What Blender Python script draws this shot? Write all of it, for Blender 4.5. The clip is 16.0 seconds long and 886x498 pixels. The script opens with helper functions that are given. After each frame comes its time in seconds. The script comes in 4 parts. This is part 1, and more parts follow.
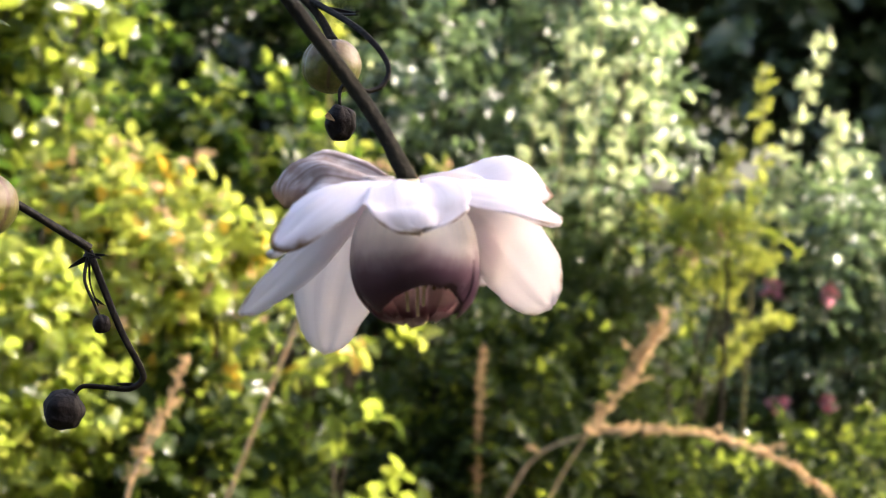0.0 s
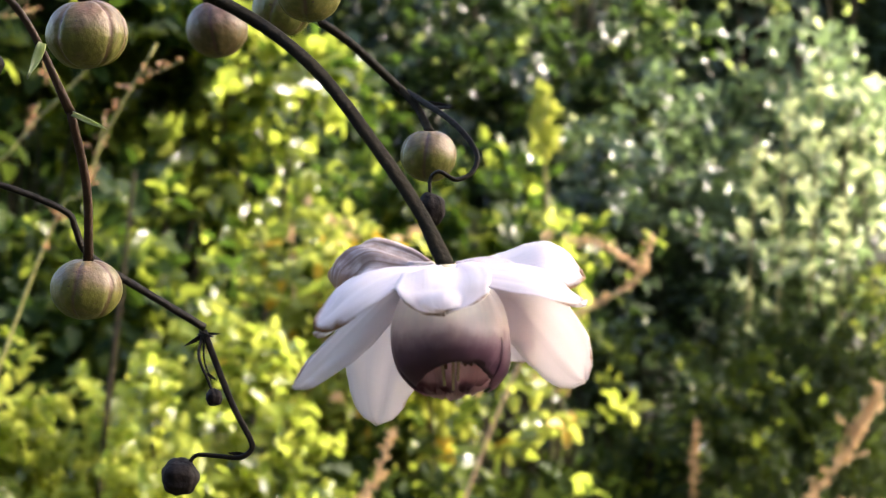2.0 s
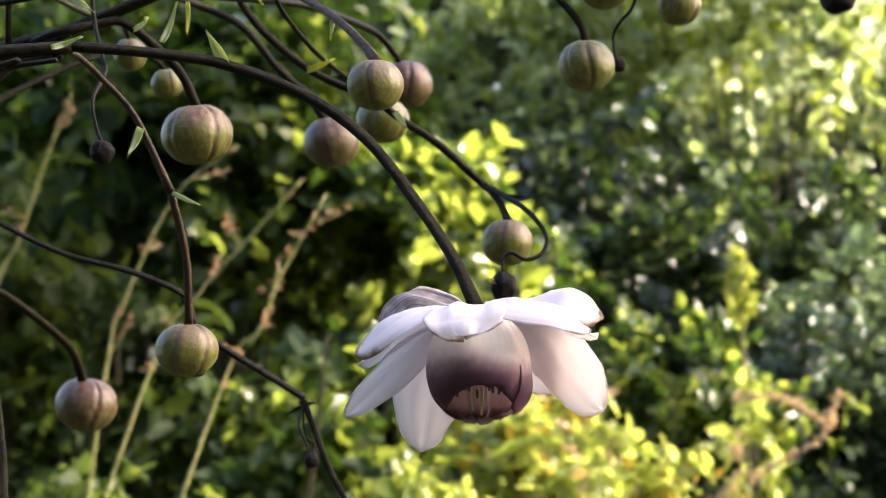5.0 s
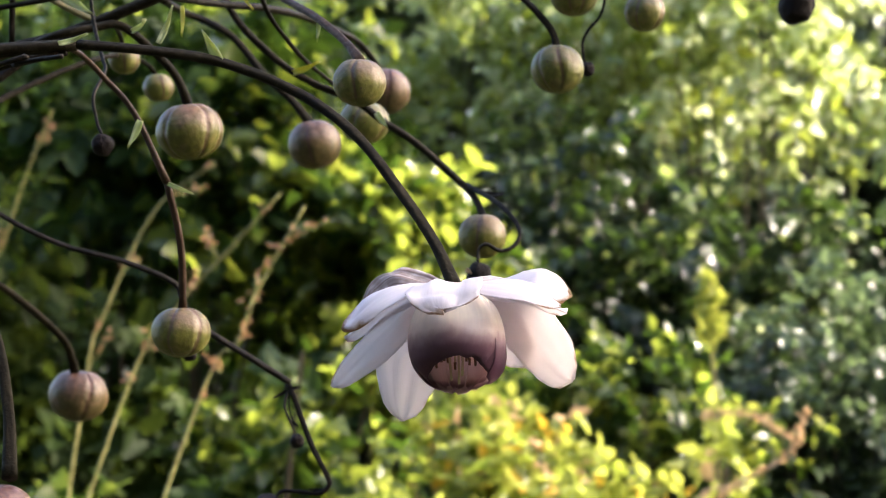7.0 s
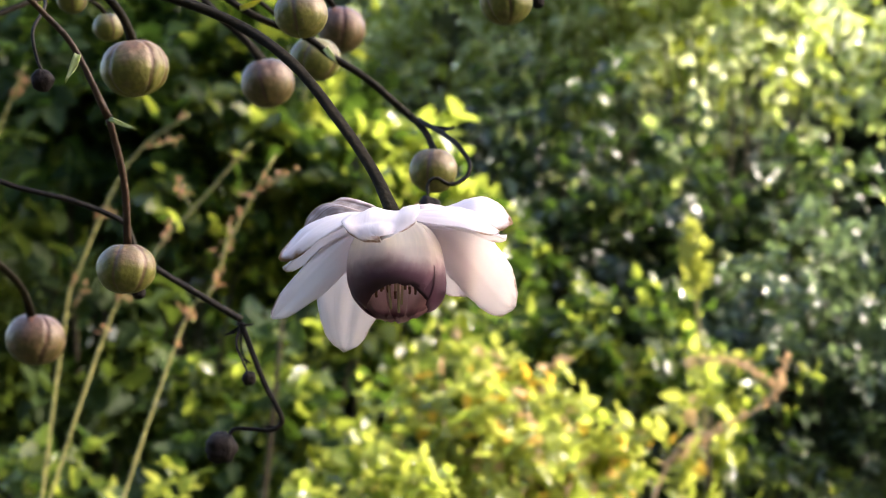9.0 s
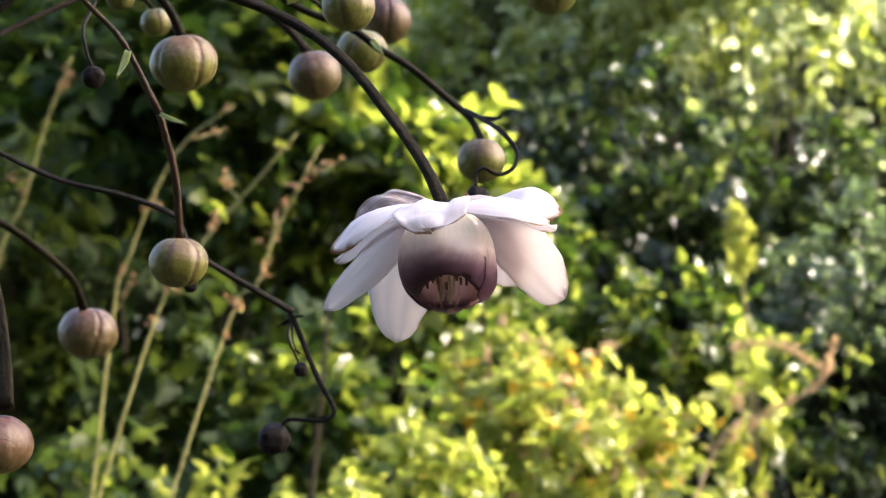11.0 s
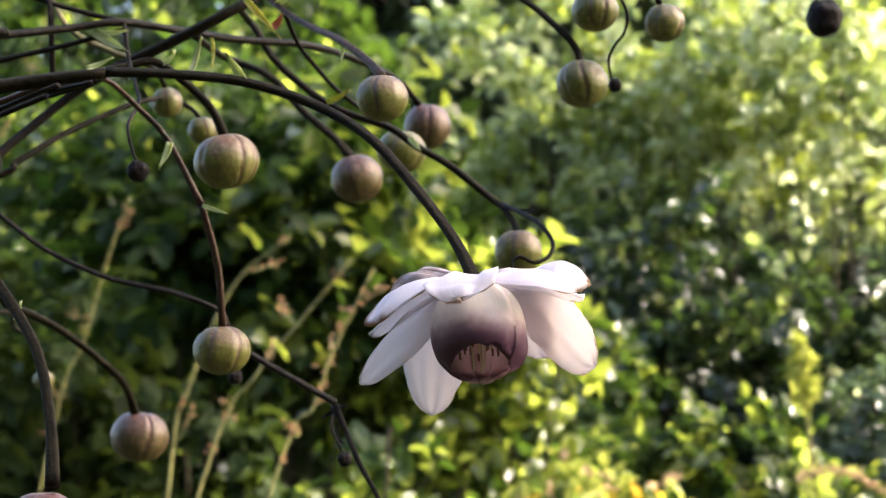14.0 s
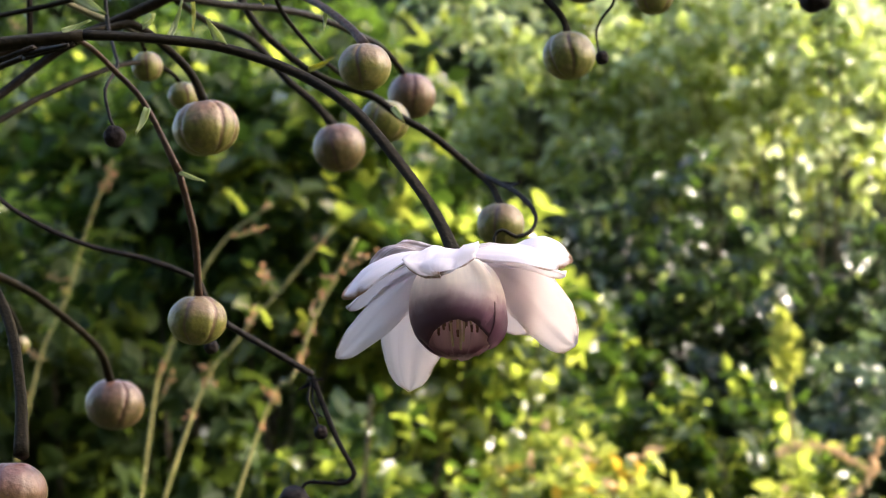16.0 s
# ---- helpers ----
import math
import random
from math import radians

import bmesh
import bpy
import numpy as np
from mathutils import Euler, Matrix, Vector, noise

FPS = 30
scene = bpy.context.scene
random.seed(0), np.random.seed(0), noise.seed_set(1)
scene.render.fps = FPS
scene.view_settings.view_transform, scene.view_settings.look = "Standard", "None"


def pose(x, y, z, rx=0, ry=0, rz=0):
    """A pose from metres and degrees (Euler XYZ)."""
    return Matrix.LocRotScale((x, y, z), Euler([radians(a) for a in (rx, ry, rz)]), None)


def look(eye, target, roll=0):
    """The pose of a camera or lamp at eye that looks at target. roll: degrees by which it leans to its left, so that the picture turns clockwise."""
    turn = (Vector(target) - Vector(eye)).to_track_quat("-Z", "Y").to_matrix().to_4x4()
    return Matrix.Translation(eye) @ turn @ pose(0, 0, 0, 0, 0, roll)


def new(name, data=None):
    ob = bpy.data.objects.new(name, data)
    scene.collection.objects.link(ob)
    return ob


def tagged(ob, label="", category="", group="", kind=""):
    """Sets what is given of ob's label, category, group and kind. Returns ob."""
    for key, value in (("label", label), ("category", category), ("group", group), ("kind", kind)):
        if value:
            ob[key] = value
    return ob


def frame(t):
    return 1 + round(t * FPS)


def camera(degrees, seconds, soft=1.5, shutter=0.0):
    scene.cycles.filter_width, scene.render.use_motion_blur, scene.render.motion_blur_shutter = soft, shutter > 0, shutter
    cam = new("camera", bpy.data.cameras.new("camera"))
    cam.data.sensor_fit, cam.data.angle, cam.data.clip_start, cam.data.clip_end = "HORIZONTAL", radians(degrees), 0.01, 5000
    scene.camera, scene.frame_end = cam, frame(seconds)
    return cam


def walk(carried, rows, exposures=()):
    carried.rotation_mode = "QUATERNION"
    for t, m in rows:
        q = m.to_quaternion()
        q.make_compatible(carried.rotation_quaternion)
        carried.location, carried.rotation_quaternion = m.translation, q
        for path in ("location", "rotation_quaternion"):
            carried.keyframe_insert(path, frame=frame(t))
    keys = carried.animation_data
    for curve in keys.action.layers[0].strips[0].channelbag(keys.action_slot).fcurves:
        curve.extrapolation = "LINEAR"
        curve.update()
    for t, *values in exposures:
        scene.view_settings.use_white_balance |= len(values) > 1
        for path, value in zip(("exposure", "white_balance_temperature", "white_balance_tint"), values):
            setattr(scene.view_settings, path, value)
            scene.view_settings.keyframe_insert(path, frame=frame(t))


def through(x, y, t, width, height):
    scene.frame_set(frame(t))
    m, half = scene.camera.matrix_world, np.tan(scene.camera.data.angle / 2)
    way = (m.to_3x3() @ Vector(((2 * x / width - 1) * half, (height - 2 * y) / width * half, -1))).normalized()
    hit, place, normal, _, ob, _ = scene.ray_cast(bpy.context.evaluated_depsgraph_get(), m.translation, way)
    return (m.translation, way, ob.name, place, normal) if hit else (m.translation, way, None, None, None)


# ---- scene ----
cam = camera(28.00, 16.0, 1.1)
cam.data.dof.use_dof = True
cam.data.dof.focus_distance = 0.283
cam.data.dof.aperture_fstop = 49.0
PATH = [
    (0, (0.0033, -0.2137, 0.7680), (0.0033, 0.0841, 0.7317), 0.02),
    (0.5, (0.0063, -0.2166, 0.7660), (-0.0033, 0.0812, 0.7308), -0.83),
    (1, (0.0131, -0.2250, 0.7725), (-0.0100, 0.0725, 0.7418), -1.17),
    (1.5, (0.0194, -0.2286, 0.7732), (-0.0124, 0.0685, 0.7471), -1.07),
    (2, (0.0301, -0.2312, 0.7708), (-0.0094, 0.0653, 0.7473), -1.18),
    (2.5, (0.0336, -0.2343, 0.7694), (-0.0137, 0.0613, 0.7488), -1.24),
    (3, (0.0381, -0.2381, 0.7655), (-0.0176, 0.0564, 0.7513), -1.49),
    (3.5, (0.0478, -0.2439, 0.7591), (-0.0187, 0.0486, 0.7532), -2.46),
    (4, (0.0578, -0.2487, 0.7578), (-0.0175, 0.0417, 0.7591), -2.93),
    (4.5, (0.0635, -0.2523, 0.7549), (-0.0134, 0.0375, 0.7622), -2.64),
    (5, (0.0619, -0.2599, 0.7515), (-0.0125, 0.0306, 0.7595), -2.01),
    (5.2, (0.0619, -0.2630, 0.7516), (-0.0107, 0.0280, 0.7586), -1.70),
    (7.3, (0.0675, -0.2809, 0.7431), (-0.0008, 0.0109, 0.7563), -2.18),
    (7.5, (0.0701, -0.2810, 0.7432), (0.0021, 0.0109, 0.7567), -2.43),
    (8, (0.0694, -0.2812, 0.7435), (0.0011, 0.0107, 0.7555), -2.27),
    (8.5, (0.0698, -0.2790, 0.7400), (0.0014, 0.0130, 0.7476), -2.45),
    (9, (0.0728, -0.2763, 0.7389), (0.0045, 0.0158, 0.7437), -2.74),
    (11.5, (0.0714, -0.2784, 0.7403), (-0.0076, 0.0109, 0.7437), -3.93),
    (12, (0.0708, -0.2790, 0.7414), (-0.0112, 0.0095, 0.7471), -4.29),
    (12.5, (0.0711, -0.2812, 0.7389), (-0.0116, 0.0070, 0.7501), -3.96),
    (13, (0.0768, -0.2829, 0.7212), (-0.0061, 0.0049, 0.7386), -3.85),
    (13.5, (0.0792, -0.2827, 0.7188), (-0.0034, 0.0047, 0.7423), -4.46),
    (14, (0.0784, -0.2838, 0.7268), (-0.0055, 0.0029, 0.7551), -4.53),
    (14.5, (0.0793, -0.2821, 0.7287), (-0.0055, 0.0041, 0.7586), -4.66),
    (15, (0.0776, -0.2808, 0.7295), (-0.0068, 0.0057, 0.7578), -4.24),
    (15.5, (0.0767, -0.2808, 0.7271), (-0.0067, 0.0062, 0.7535), -4.11),
    (16, (0.0778, -0.2784, 0.7282), (-0.0042, 0.0093, 0.7509), -3.52),
]
walk(cam, [(t, look(eye, target, roll)) for t, eye, target, roll in PATH])

# ---- light: a low sun behind the plants, open sky above ----
SUN_ELEV, SUN_TURN = 32.0, 70.0      # degrees; turn from +y, positive to the right
world = bpy.data.worlds.new("sky")
scene.world = world
world.use_nodes = True
nt = world.node_tree
sky = nt.nodes.new("ShaderNodeTexSky")
sky.sky_type, sky.sun_disc = "NISHITA", False
sky.dust_density, sky.ozone_density = 4.5, 0.45
sky.sun_elevation, sky.sun_rotation = radians(SUN_ELEV), radians(SUN_TURN)
nt.links.new(sky.outputs[0], nt.nodes["Background"].inputs[0])
nt.nodes["Background"].inputs[1].default_value = 0.15
sun_data = bpy.data.lights.new("sun", "SUN")
sun_data.energy, sun_data.angle, sun_data.color = 3.9, radians(2.2), (1.0, 0.885, 0.75)
sun = new("sun", sun_data)
e, a = radians(SUN_ELEV), radians(SUN_TURN)
sun_from = Vector((math.sin(a) * math.cos(e), math.cos(a) * math.cos(e), math.sin(e)))
sun.matrix_world = look(sun_from * 20, (0, 0, 0))
scene.view_settings.exposure = 2.53


# ---- materials ----
def material(name):
    m = bpy.data.materials.new(name)
    m.use_nodes = True
    m.node_tree.nodes.clear()
    return m, m.node_tree.nodes, m.node_tree.links


def node(nodes, kind, **values):
    n = nodes.new(kind)
    for key, value in values.items():
        n.inputs[key.replace("_", " ")].default_value = value
    return n


def ramp(nodes, links, source, stops):
    r = nodes.new("ShaderNodeValToRGB")
    while len(r.color_ramp.elements) < len(stops):
        r.color_ramp.elements.new(0.5)
    for el, (at, colour) in zip(r.color_ramp.elements, stops):
        el.position, el.color = at, (*colour, 1)
    links.new(source, r.inputs[0])
    return r.outputs[0]


def mixed(nodes, links, factor, one, two, how="MIX"):
    m = nodes.new("ShaderNodeMix")
    m.data_type, m.blend_type = "RGBA", how
    for socket, value in ((m.inputs[0], factor), (m.inputs[6], one), (m.inputs[7], two)):
        if isinstance(value, (int, float)):
            socket.default_value = value
        elif isinstance(value, tuple):
            socket.default_value = (*value, 1)
        else:
            links.new(value, socket)
    return m.outputs[2]


def noise_of(nodes, links, coords, scale, detail=4.0):
    n = node(nodes, "ShaderNodeTexNoise", Scale=scale, Detail=detail)
    links.new(coords, n.inputs["Vector"])
    return n.outputs["Fac"]


def bumped(nodes, links, height, strength, distance):
    b = node(nodes, "ShaderNodeBump", Strength=strength, Distance=distance)
    links.new(height, b.inputs["Height"])
    return b.outputs[0]


def finish(nodes, links, colour, rough=0.5, through=None, share=0.4, normal=None, coat=0.0, spec=0.5):
    """Principled surface, with a share of light passing through where a thin sheet needs it."""
    out = nodes.new("ShaderNodeOutputMaterial")
    p = nodes.new("ShaderNodeBsdfPrincipled")
    p.inputs["Roughness"].default_value = rough
    p.inputs["Coat Weight"].default_value = coat
    p.inputs["Specular IOR Level"].default_value = spec
    links.new(colour, p.inputs["Base Color"])
    if normal is not None:
        links.new(normal, p.inputs["Normal"])
    if through is None:
        links.new(p.outputs[0], out.inputs[0])
        return
    t = nodes.new("ShaderNodeBsdfTranslucent")
    links.new(through, t.inputs[0])
    mix = nodes.new("ShaderNodeMixShader")
    mix.inputs[0].default_value = share
    links.new(p.outputs[0], mix.inputs[1])
    links.new(t.outputs[0], mix.inputs[2])
    links.new(mix.outputs[0], out.inputs[0])


def leaf_material(name, dark, mid, light, glow, share=0.45, rough=0.42, spec=0.5):
    """A leaf: its own tone from leaf to leaf, drifting from one part of the plant to the next, and daylight passing through."""
    m, n, l = material(name)
    geo = n.new("ShaderNodeNewGeometry")
    where = n.new("ShaderNodeTexCoord").outputs["Object"]
    drift = n.new("ShaderNodeMath")
    drift.operation = "MULTIPLY_ADD"
    drift.inputs[1].default_value = 0.55
    l.new(geo.outputs["Random Per Island"], drift.inputs[0])
    patch = n.new("ShaderNodeMapRange")
    patch.inputs["From Min"].default_value, patch.inputs["From Max"].default_value = 0.3, 0.7
    patch.inputs["To Min"].default_value, patch.inputs["To Max"].default_value = 0.0, 0.45
    l.new(noise_of(n, l, where, 9.0, 2.0), patch.inputs[0])
    l.new(patch.outputs[0], drift.inputs[2])
    col = ramp(n, l, drift.outputs[0], [(0.0, dark), (0.5, mid), (1.0, light)])
    blotch = ramp(n, l, noise_of(n, l, where, 90.0), [(0.3, (0.8, 0.8, 0.75)), (0.7, (1.1, 1.1, 1.1))])
    col = mixed(n, l, 1.0, col, blotch, "MULTIPLY")
    thru = mixed(n, l, 0.7, col, glow, "MIX")
    finish(n, l, col, rough, thru, share, bumped(n, l, noise_of(n, l, where, 130.0, 2.0), 0.6, 0.004), spec=spec)
    return m


def stem_material(name, one, two, rough=0.5, top=None, spec=0.2):
    m, n, l = material(name)
    where = n.new("ShaderNodeTexCoord").outputs["Object"]
    col = ramp(n, l, noise_of(n, l, where, 140.0), [(0.3, one), (0.7, two)])
    if top:
        fine = noise_of(n, l, where, 900.0)
        col = mixed(n, l, ramp(n, l, fine, [(0.6, (0, 0, 0)), (0.75, (0.6, 0.6, 0.6))]), col, top)
    finish(n, l, col, rough, None, 0, bumped(n, l, noise_of(n, l, where, 700.0, 6.0), 0.7, 0.0006), spec=spec)
    return m


def bud_material(name, green, pink, start, stop):
    """Green bud flushed with pink towards its stalk, with pale streaks and dark specks."""
    m, n, l = material(name)
    tc = n.new("ShaderNodeTexCoord")
    where = tc.outputs["Object"]
    info = n.new("ShaderNodeObjectInfo")
    split = n.new("ShaderNodeSeparateXYZ")
    l.new(where, split.inputs[0])
    soft = noise_of(n, l, where, 260.0, 5.0)
    add = n.new("ShaderNodeMath")
    add.operation = "MULTIPLY_ADD"
    add.inputs[1].default_value = 0.010
    l.new(soft, add.inputs[0])
    l.new(split.outputs[2], add.inputs[2])
    shift = n.new("ShaderNodeMath")
    shift.operation = "MULTIPLY_ADD"
    shift.inputs[1].default_value = 0.004
    l.new(info.outputs["Random"], shift.inputs[0])
    l.new(add.outputs[0], shift.inputs[2])
    span = n.new("ShaderNodeMapRange")
    span.inputs["From Min"].default_value, span.inputs["From Max"].default_value = start, stop
    l.new(shift.outputs[0], span.inputs[0])
    col = ramp(n, l, span.outputs[0], [(0.0, green), (0.45, tuple(0.55 * g + 0.45 * p for g, p in zip(green, pink))), (1.0, pink)])
    pale = ramp(n, l, noise_of(n, l, where, 700.0, 6.0), [(0.42, (0.72, 0.74, 0.72)), (0.72, (1.22, 1.2, 1.1))])
    col = mixed(n, l, 1.0, col, pale, "MULTIPLY")
    uv = n.new("ShaderNodeSeparateXYZ")
    l.new(tc.outputs["UV"], uv.inputs[0])
    seam = ramp(n, l, uv.outputs[0], [(0.55, (0, 0, 0)), (0.95, (0.7, 0.7, 0.7))])
    flush = ramp(n, l, noise_of(n, l, where, 340.0, 3.0), [(0.48, (0, 0, 0)), (0.68, (0.5, 0.5, 0.5))])
    col = mixed(n, l, flush, col, (0.135, 0.082, 0.065))
    col = mixed(n, l, seam, col, (0.09, 0.035, 0.04))
    speck = ramp(n, l, noise_of(n, l, where, 1500.0, 2.0), [(0.69, (0, 0, 0)), (0.74, (0.8, 0.8, 0.8))])
    col = mixed(n, l, speck, col, (0.05, 0.025, 0.03))
    finish(n, l, col, 0.42, None, 0, bumped(n, l, noise_of(n, l, where, 900.0, 5.0), 0.4, 0.0005), coat=0.0, spec=0.4)
    return m


def sepal_material(name, body, tint, thru_colour, share, rim=(1.10, 1.17), streak=None, vein=0.35):
    m, n, l = material(name)
    tc = n.new("ShaderNodeTexCoord")
    uv = n.new("ShaderNodeSeparateXYZ")
    l.new(tc.outputs["UV"], uv.inputs[0])
    where = tc.outputs["Object"]
    stretch = n.new("ShaderNodeMapping")
    stretch.inputs["Scale"].default_value = (17.0, 1.0, 1.0)
    l.new(tc.outputs["UV"], stretch.inputs[0])
    veins = noise_of(n, l, stretch.outputs[0], 1.0, 3.0)
    soft = noise_of(n, l, where, 190.0)
    col = mixed(n, l, ramp(n, l, soft, [(0.35, (0, 0, 0)), (0.75, (0.8, 0.8, 0.8))]), body, tint)
    col = mixed(n, l, ramp(n, l, veins, [(0.42, (0, 0, 0)), (0.68, (vein, vein, vein))]), col, tuple(0.72 * c for c in tint))
    if streak:
        col = mixed(n, l, ramp(n, l, noise_of(n, l, where, 330.0, 5.0), [(0.40, (0, 0, 0)), (0.62, (0.8, 0.8, 0.8))]), col, tuple(1.3 * c for c in streak))
        col = mixed(n, l, ramp(n, l, veins, [(0.42, (0, 0, 0)), (0.62, (0.85, 0.85, 0.85))]), col, streak)
    # withered brown rim, broken up, strongest at the tip
    edge = n.new("ShaderNodeMath")
    edge.operation = "MULTIPLY_ADD"
    edge.inputs[1].default_value = 0.46
    l.new(noise_of(n, l, where, 420.0), edge.inputs[0])
    l.new(uv.outputs[1], edge.inputs[2])
    far = n.new("ShaderNodeMapRange")
    far.inputs["From Min"].default_value, far.inputs["From Max"].default_value = rim[0] + 0.09, rim[1] + 0.12
    l.new(edge.outputs[0], far.inputs[0])
    col = mixed(n, l, far.outputs[0], col, (0.34, 0.22, 0.14))
    inner = mixed(n, l, 0.85, thru_colour, col) if streak else thru_colour
    thru = mixed(n, l, far.outputs[0], inner, (0.25, 0.12, 0.05))
    finish(n, l, col, 0.55, thru, share, bumped(n, l, veins, 0.22, 0.0005), spec=0.3)
    return m


def cup_material(name, stops, share=0.5, pink=0.5):
    """White at the base, turning deep purple towards the mouth."""
    m, n, l = material(name)
    tc = n.new("ShaderNodeTexCoord")
    uv = n.new("ShaderNodeSeparateXYZ")
    l.new(tc.outputs["UV"], uv.inputs[0])
    stretch = n.new("ShaderNodeMapping")
    stretch.inputs["Scale"].default_value = (22.0, 3.0, 1.0)
    l.new(tc.outputs["UV"], stretch.inputs[0])
    veins = noise_of(n, l, stretch.outputs[0], 1.0, 4.0)
    add = n.new("ShaderNodeMath")
    add.operation = "MULTIPLY_ADD"
    add.inputs[1].default_value = 0.07
    l.new(veins, add.inputs[0])
    l.new(uv.outputs[1], add.inputs[2])
    blot = n.new("ShaderNodeMath")
    blot.operation = "MULTIPLY_ADD"
    blot.inputs[1].default_value = 0.10
    l.new(noise_of(n, l, tc.outputs["Object"], 520.0, 6.0), blot.inputs[0])
    l.new(add.outputs[0], blot.inputs[2])
    less = n.new("ShaderNodeMath")
    less.operation = "SUBTRACT"
    less.inputs[1].default_value = 0.05
    l.new(blot.outputs[0], less.inputs[0])
    col = ramp(n, l, less.outputs[0], stops)
    pale = ramp(n, l, veins, [(0.38, (0.94, 0.94, 0.95)), (0.66, (1.05, 1.04, 1.03))])
    col = mixed(n, l, 1.0, col, pale, "MULTIPLY")
    thru = mixed(n, l, pink, col, (0.96, 0.80, 0.84))
    finish(n, l, col, 0.42, thru, share, bumped(n, l, veins, 0.12, 0.0003), spec=0.3)
    return m


def ground_material():
    m, n, l = material("soil")
    where = n.new("ShaderNodeTexCoord").outputs["Object"]
    col = ramp(n, l, noise_of(n, l, where, 3.0, 8.0), [(0.3, (0.018, 0.014, 0.008)), (0.5, (0.022, 0.024, 0.010)), (0.75, (0.035, 0.038, 0.014))])
    fine = noise_of(n, l, where, 60.0, 6.0)
    finish(n, l, col, 0.9, None, 0, bumped(n, l, fine, 0.8, 0.02))
    return m


SOIL = ground_material()
STEM = stem_material("purple_stem", (0.006, 0.005, 0.003), (0.014, 0.011, 0.006), 0.7, (0.036, 0.029, 0.017), 0.08)
STEM_RED = stem_material("red_brown_stem", (0.020, 0.011, 0.007), (0.050, 0.027, 0.018), 0.5, (0.07, 0.06, 0.03), 0.18)
STEM_BLACK = stem_material("black_stem", (0.005, 0.004, 0.003), (0.012, 0.009, 0.007), 0.6, None, 0.1)
STEM_GREEN = stem_material("green_stem", (0.10, 0.10, 0.035), (0.16, 0.13, 0.06), 0.45)
STEM_DRY = stem_material("dry_stem", (0.17, 0.165, 0.055), (0.30, 0.28, 0.11), 0.7)
STEM_PINK = stem_material("pinkish_stalk", (0.36, 0.23, 0.12), (0.48, 0.33, 0.20), 0.6)
STEM_WOOD = stem_material("bush_stem", (0.018, 0.014, 0.009), (0.045, 0.036, 0.022), 0.8, None, 0.1)
BUD = bud_material("bud_green_pink", (0.112, 0.108, 0.022), (0.170, 0.076, 0.060), 0.0068, 0.0150)
# pinker buds, their colour lowered to put in the shade they hang in
BUD_PINK_SHADED = bud_material("bud_pink_shaded", (0.078, 0.058, 0.020), (0.115, 0.050, 0.045), 0.003, 0.013)
BUD_GREEN = bud_material("bud_green", (0.112, 0.115, 0.022), (0.150, 0.098, 0.046), 0.004, 0.020)
DARK = stem_material("black_bud", (0.004, 0.003, 0.003), (0.012, 0.009, 0.010), 0.7, (0.035, 0.025, 0.025), 0.1)
SEPAL = sepal_material("white_sepal", (0.78, 0.75, 0.83), (0.70, 0.66, 0.78), (0.95, 0.90, 0.91), 0.54)
SEPAL_RIM = sepal_material("withering_sepal", (0.78, 0.75, 0.83), (0.70, 0.66, 0.78), (0.95, 0.90, 0.91), 0.54, (0.98, 1.09))
SEPAL_TIP = sepal_material("brown_tipped_sepal", (0.78, 0.75, 0.83), (0.70, 0.66, 0.78), (0.95, 0.90, 0.91), 0.54, (0.92, 1.06))
SEPAL_LOW = sepal_material("drooping_sepal", (0.70, 0.67, 0.72), (0.64, 0.60, 0.66), (0.90, 0.84, 0.84), 0.56, (1.13, 1.22), None, 0.06)
SEPAL_EDGE = sepal_material("brown_edged_sepal", (0.78, 0.75, 0.83), (0.70, 0.66, 0.78), (0.95, 0.90, 0.91), 0.54, (1.05, 1.14))
SEPAL_OLD = sepal_material("fading_sepal", (0.74, 0.69, 0.74), (0.46, 0.38, 0.40), (0.75, 0.6, 0.55), 0.4, (0.72, 0.96), (0.19, 0.125, 0.105))
CUP = cup_material("purple_cup", share=0.44, pink=0.22, stops=[(0.0, (0.93, 0.91, 0.85)), (0.37, (0.93, 0.90, 0.85)), (0.48, (0.76, 0.68, 0.69)), (0.56, (0.40, 0.29, 0.34)), (0.66, (0.145, 0.074, 0.118)), (0.78, (0.080, 0.034, 0.066)), (0.90, (0.11, 0.046, 0.088)), (1.0, (0.36, 0.20, 0.29))])
CUP_INSIDE = cup_material("pale_cup_inside_and_back", [(0.0, (0.86, 0.80, 0.74)), (0.86, (0.90, 0.81, 0.82)), (0.915, (0.55, 0.35, 0.44)), (0.96, (0.22, 0.10, 0.16)), (0.985, (0.28, 0.15, 0.21)), (1.0, (0.62, 0.48, 0.55))], 0.7)
FILAMENT = stem_material("cream_filament", (0.62, 0.55, 0.38), (0.72, 0.62, 0.45), 0.5)
ANTHER = stem_material("brown_anther", (0.16, 0.10, 0.08), (0.30, 0.20, 0.14), 0.6)
BRACT = leaf_material("pale_bract", (0.24, 0.27, 0.15), (0.30, 0.33, 0.20), (0.36, 0.38, 0.26), (0.6, 0.68, 0.28), 0.5)
BRACT_YELLOW = leaf_material("yellow_bract", (0.28, 0.30, 0.06), (0.34, 0.34, 0.08), (0.4, 0.38, 0.1), (0.6, 0.6, 0.1), 0.5)
BRACT_RED = leaf_material("red_bract", (0.28, 0.11, 0.06), (0.33, 0.13, 0.07), (0.38, 0.16, 0.08), (0.6, 0.24, 0.12), 0.5)
SEED = leaf_material("dry_seed_head", (0.12, 0.065, 0.03), (0.18, 0.10, 0.05), (0.27, 0.16, 0.08), (0.46, 0.26, 0.13), 0.45, 0.6)
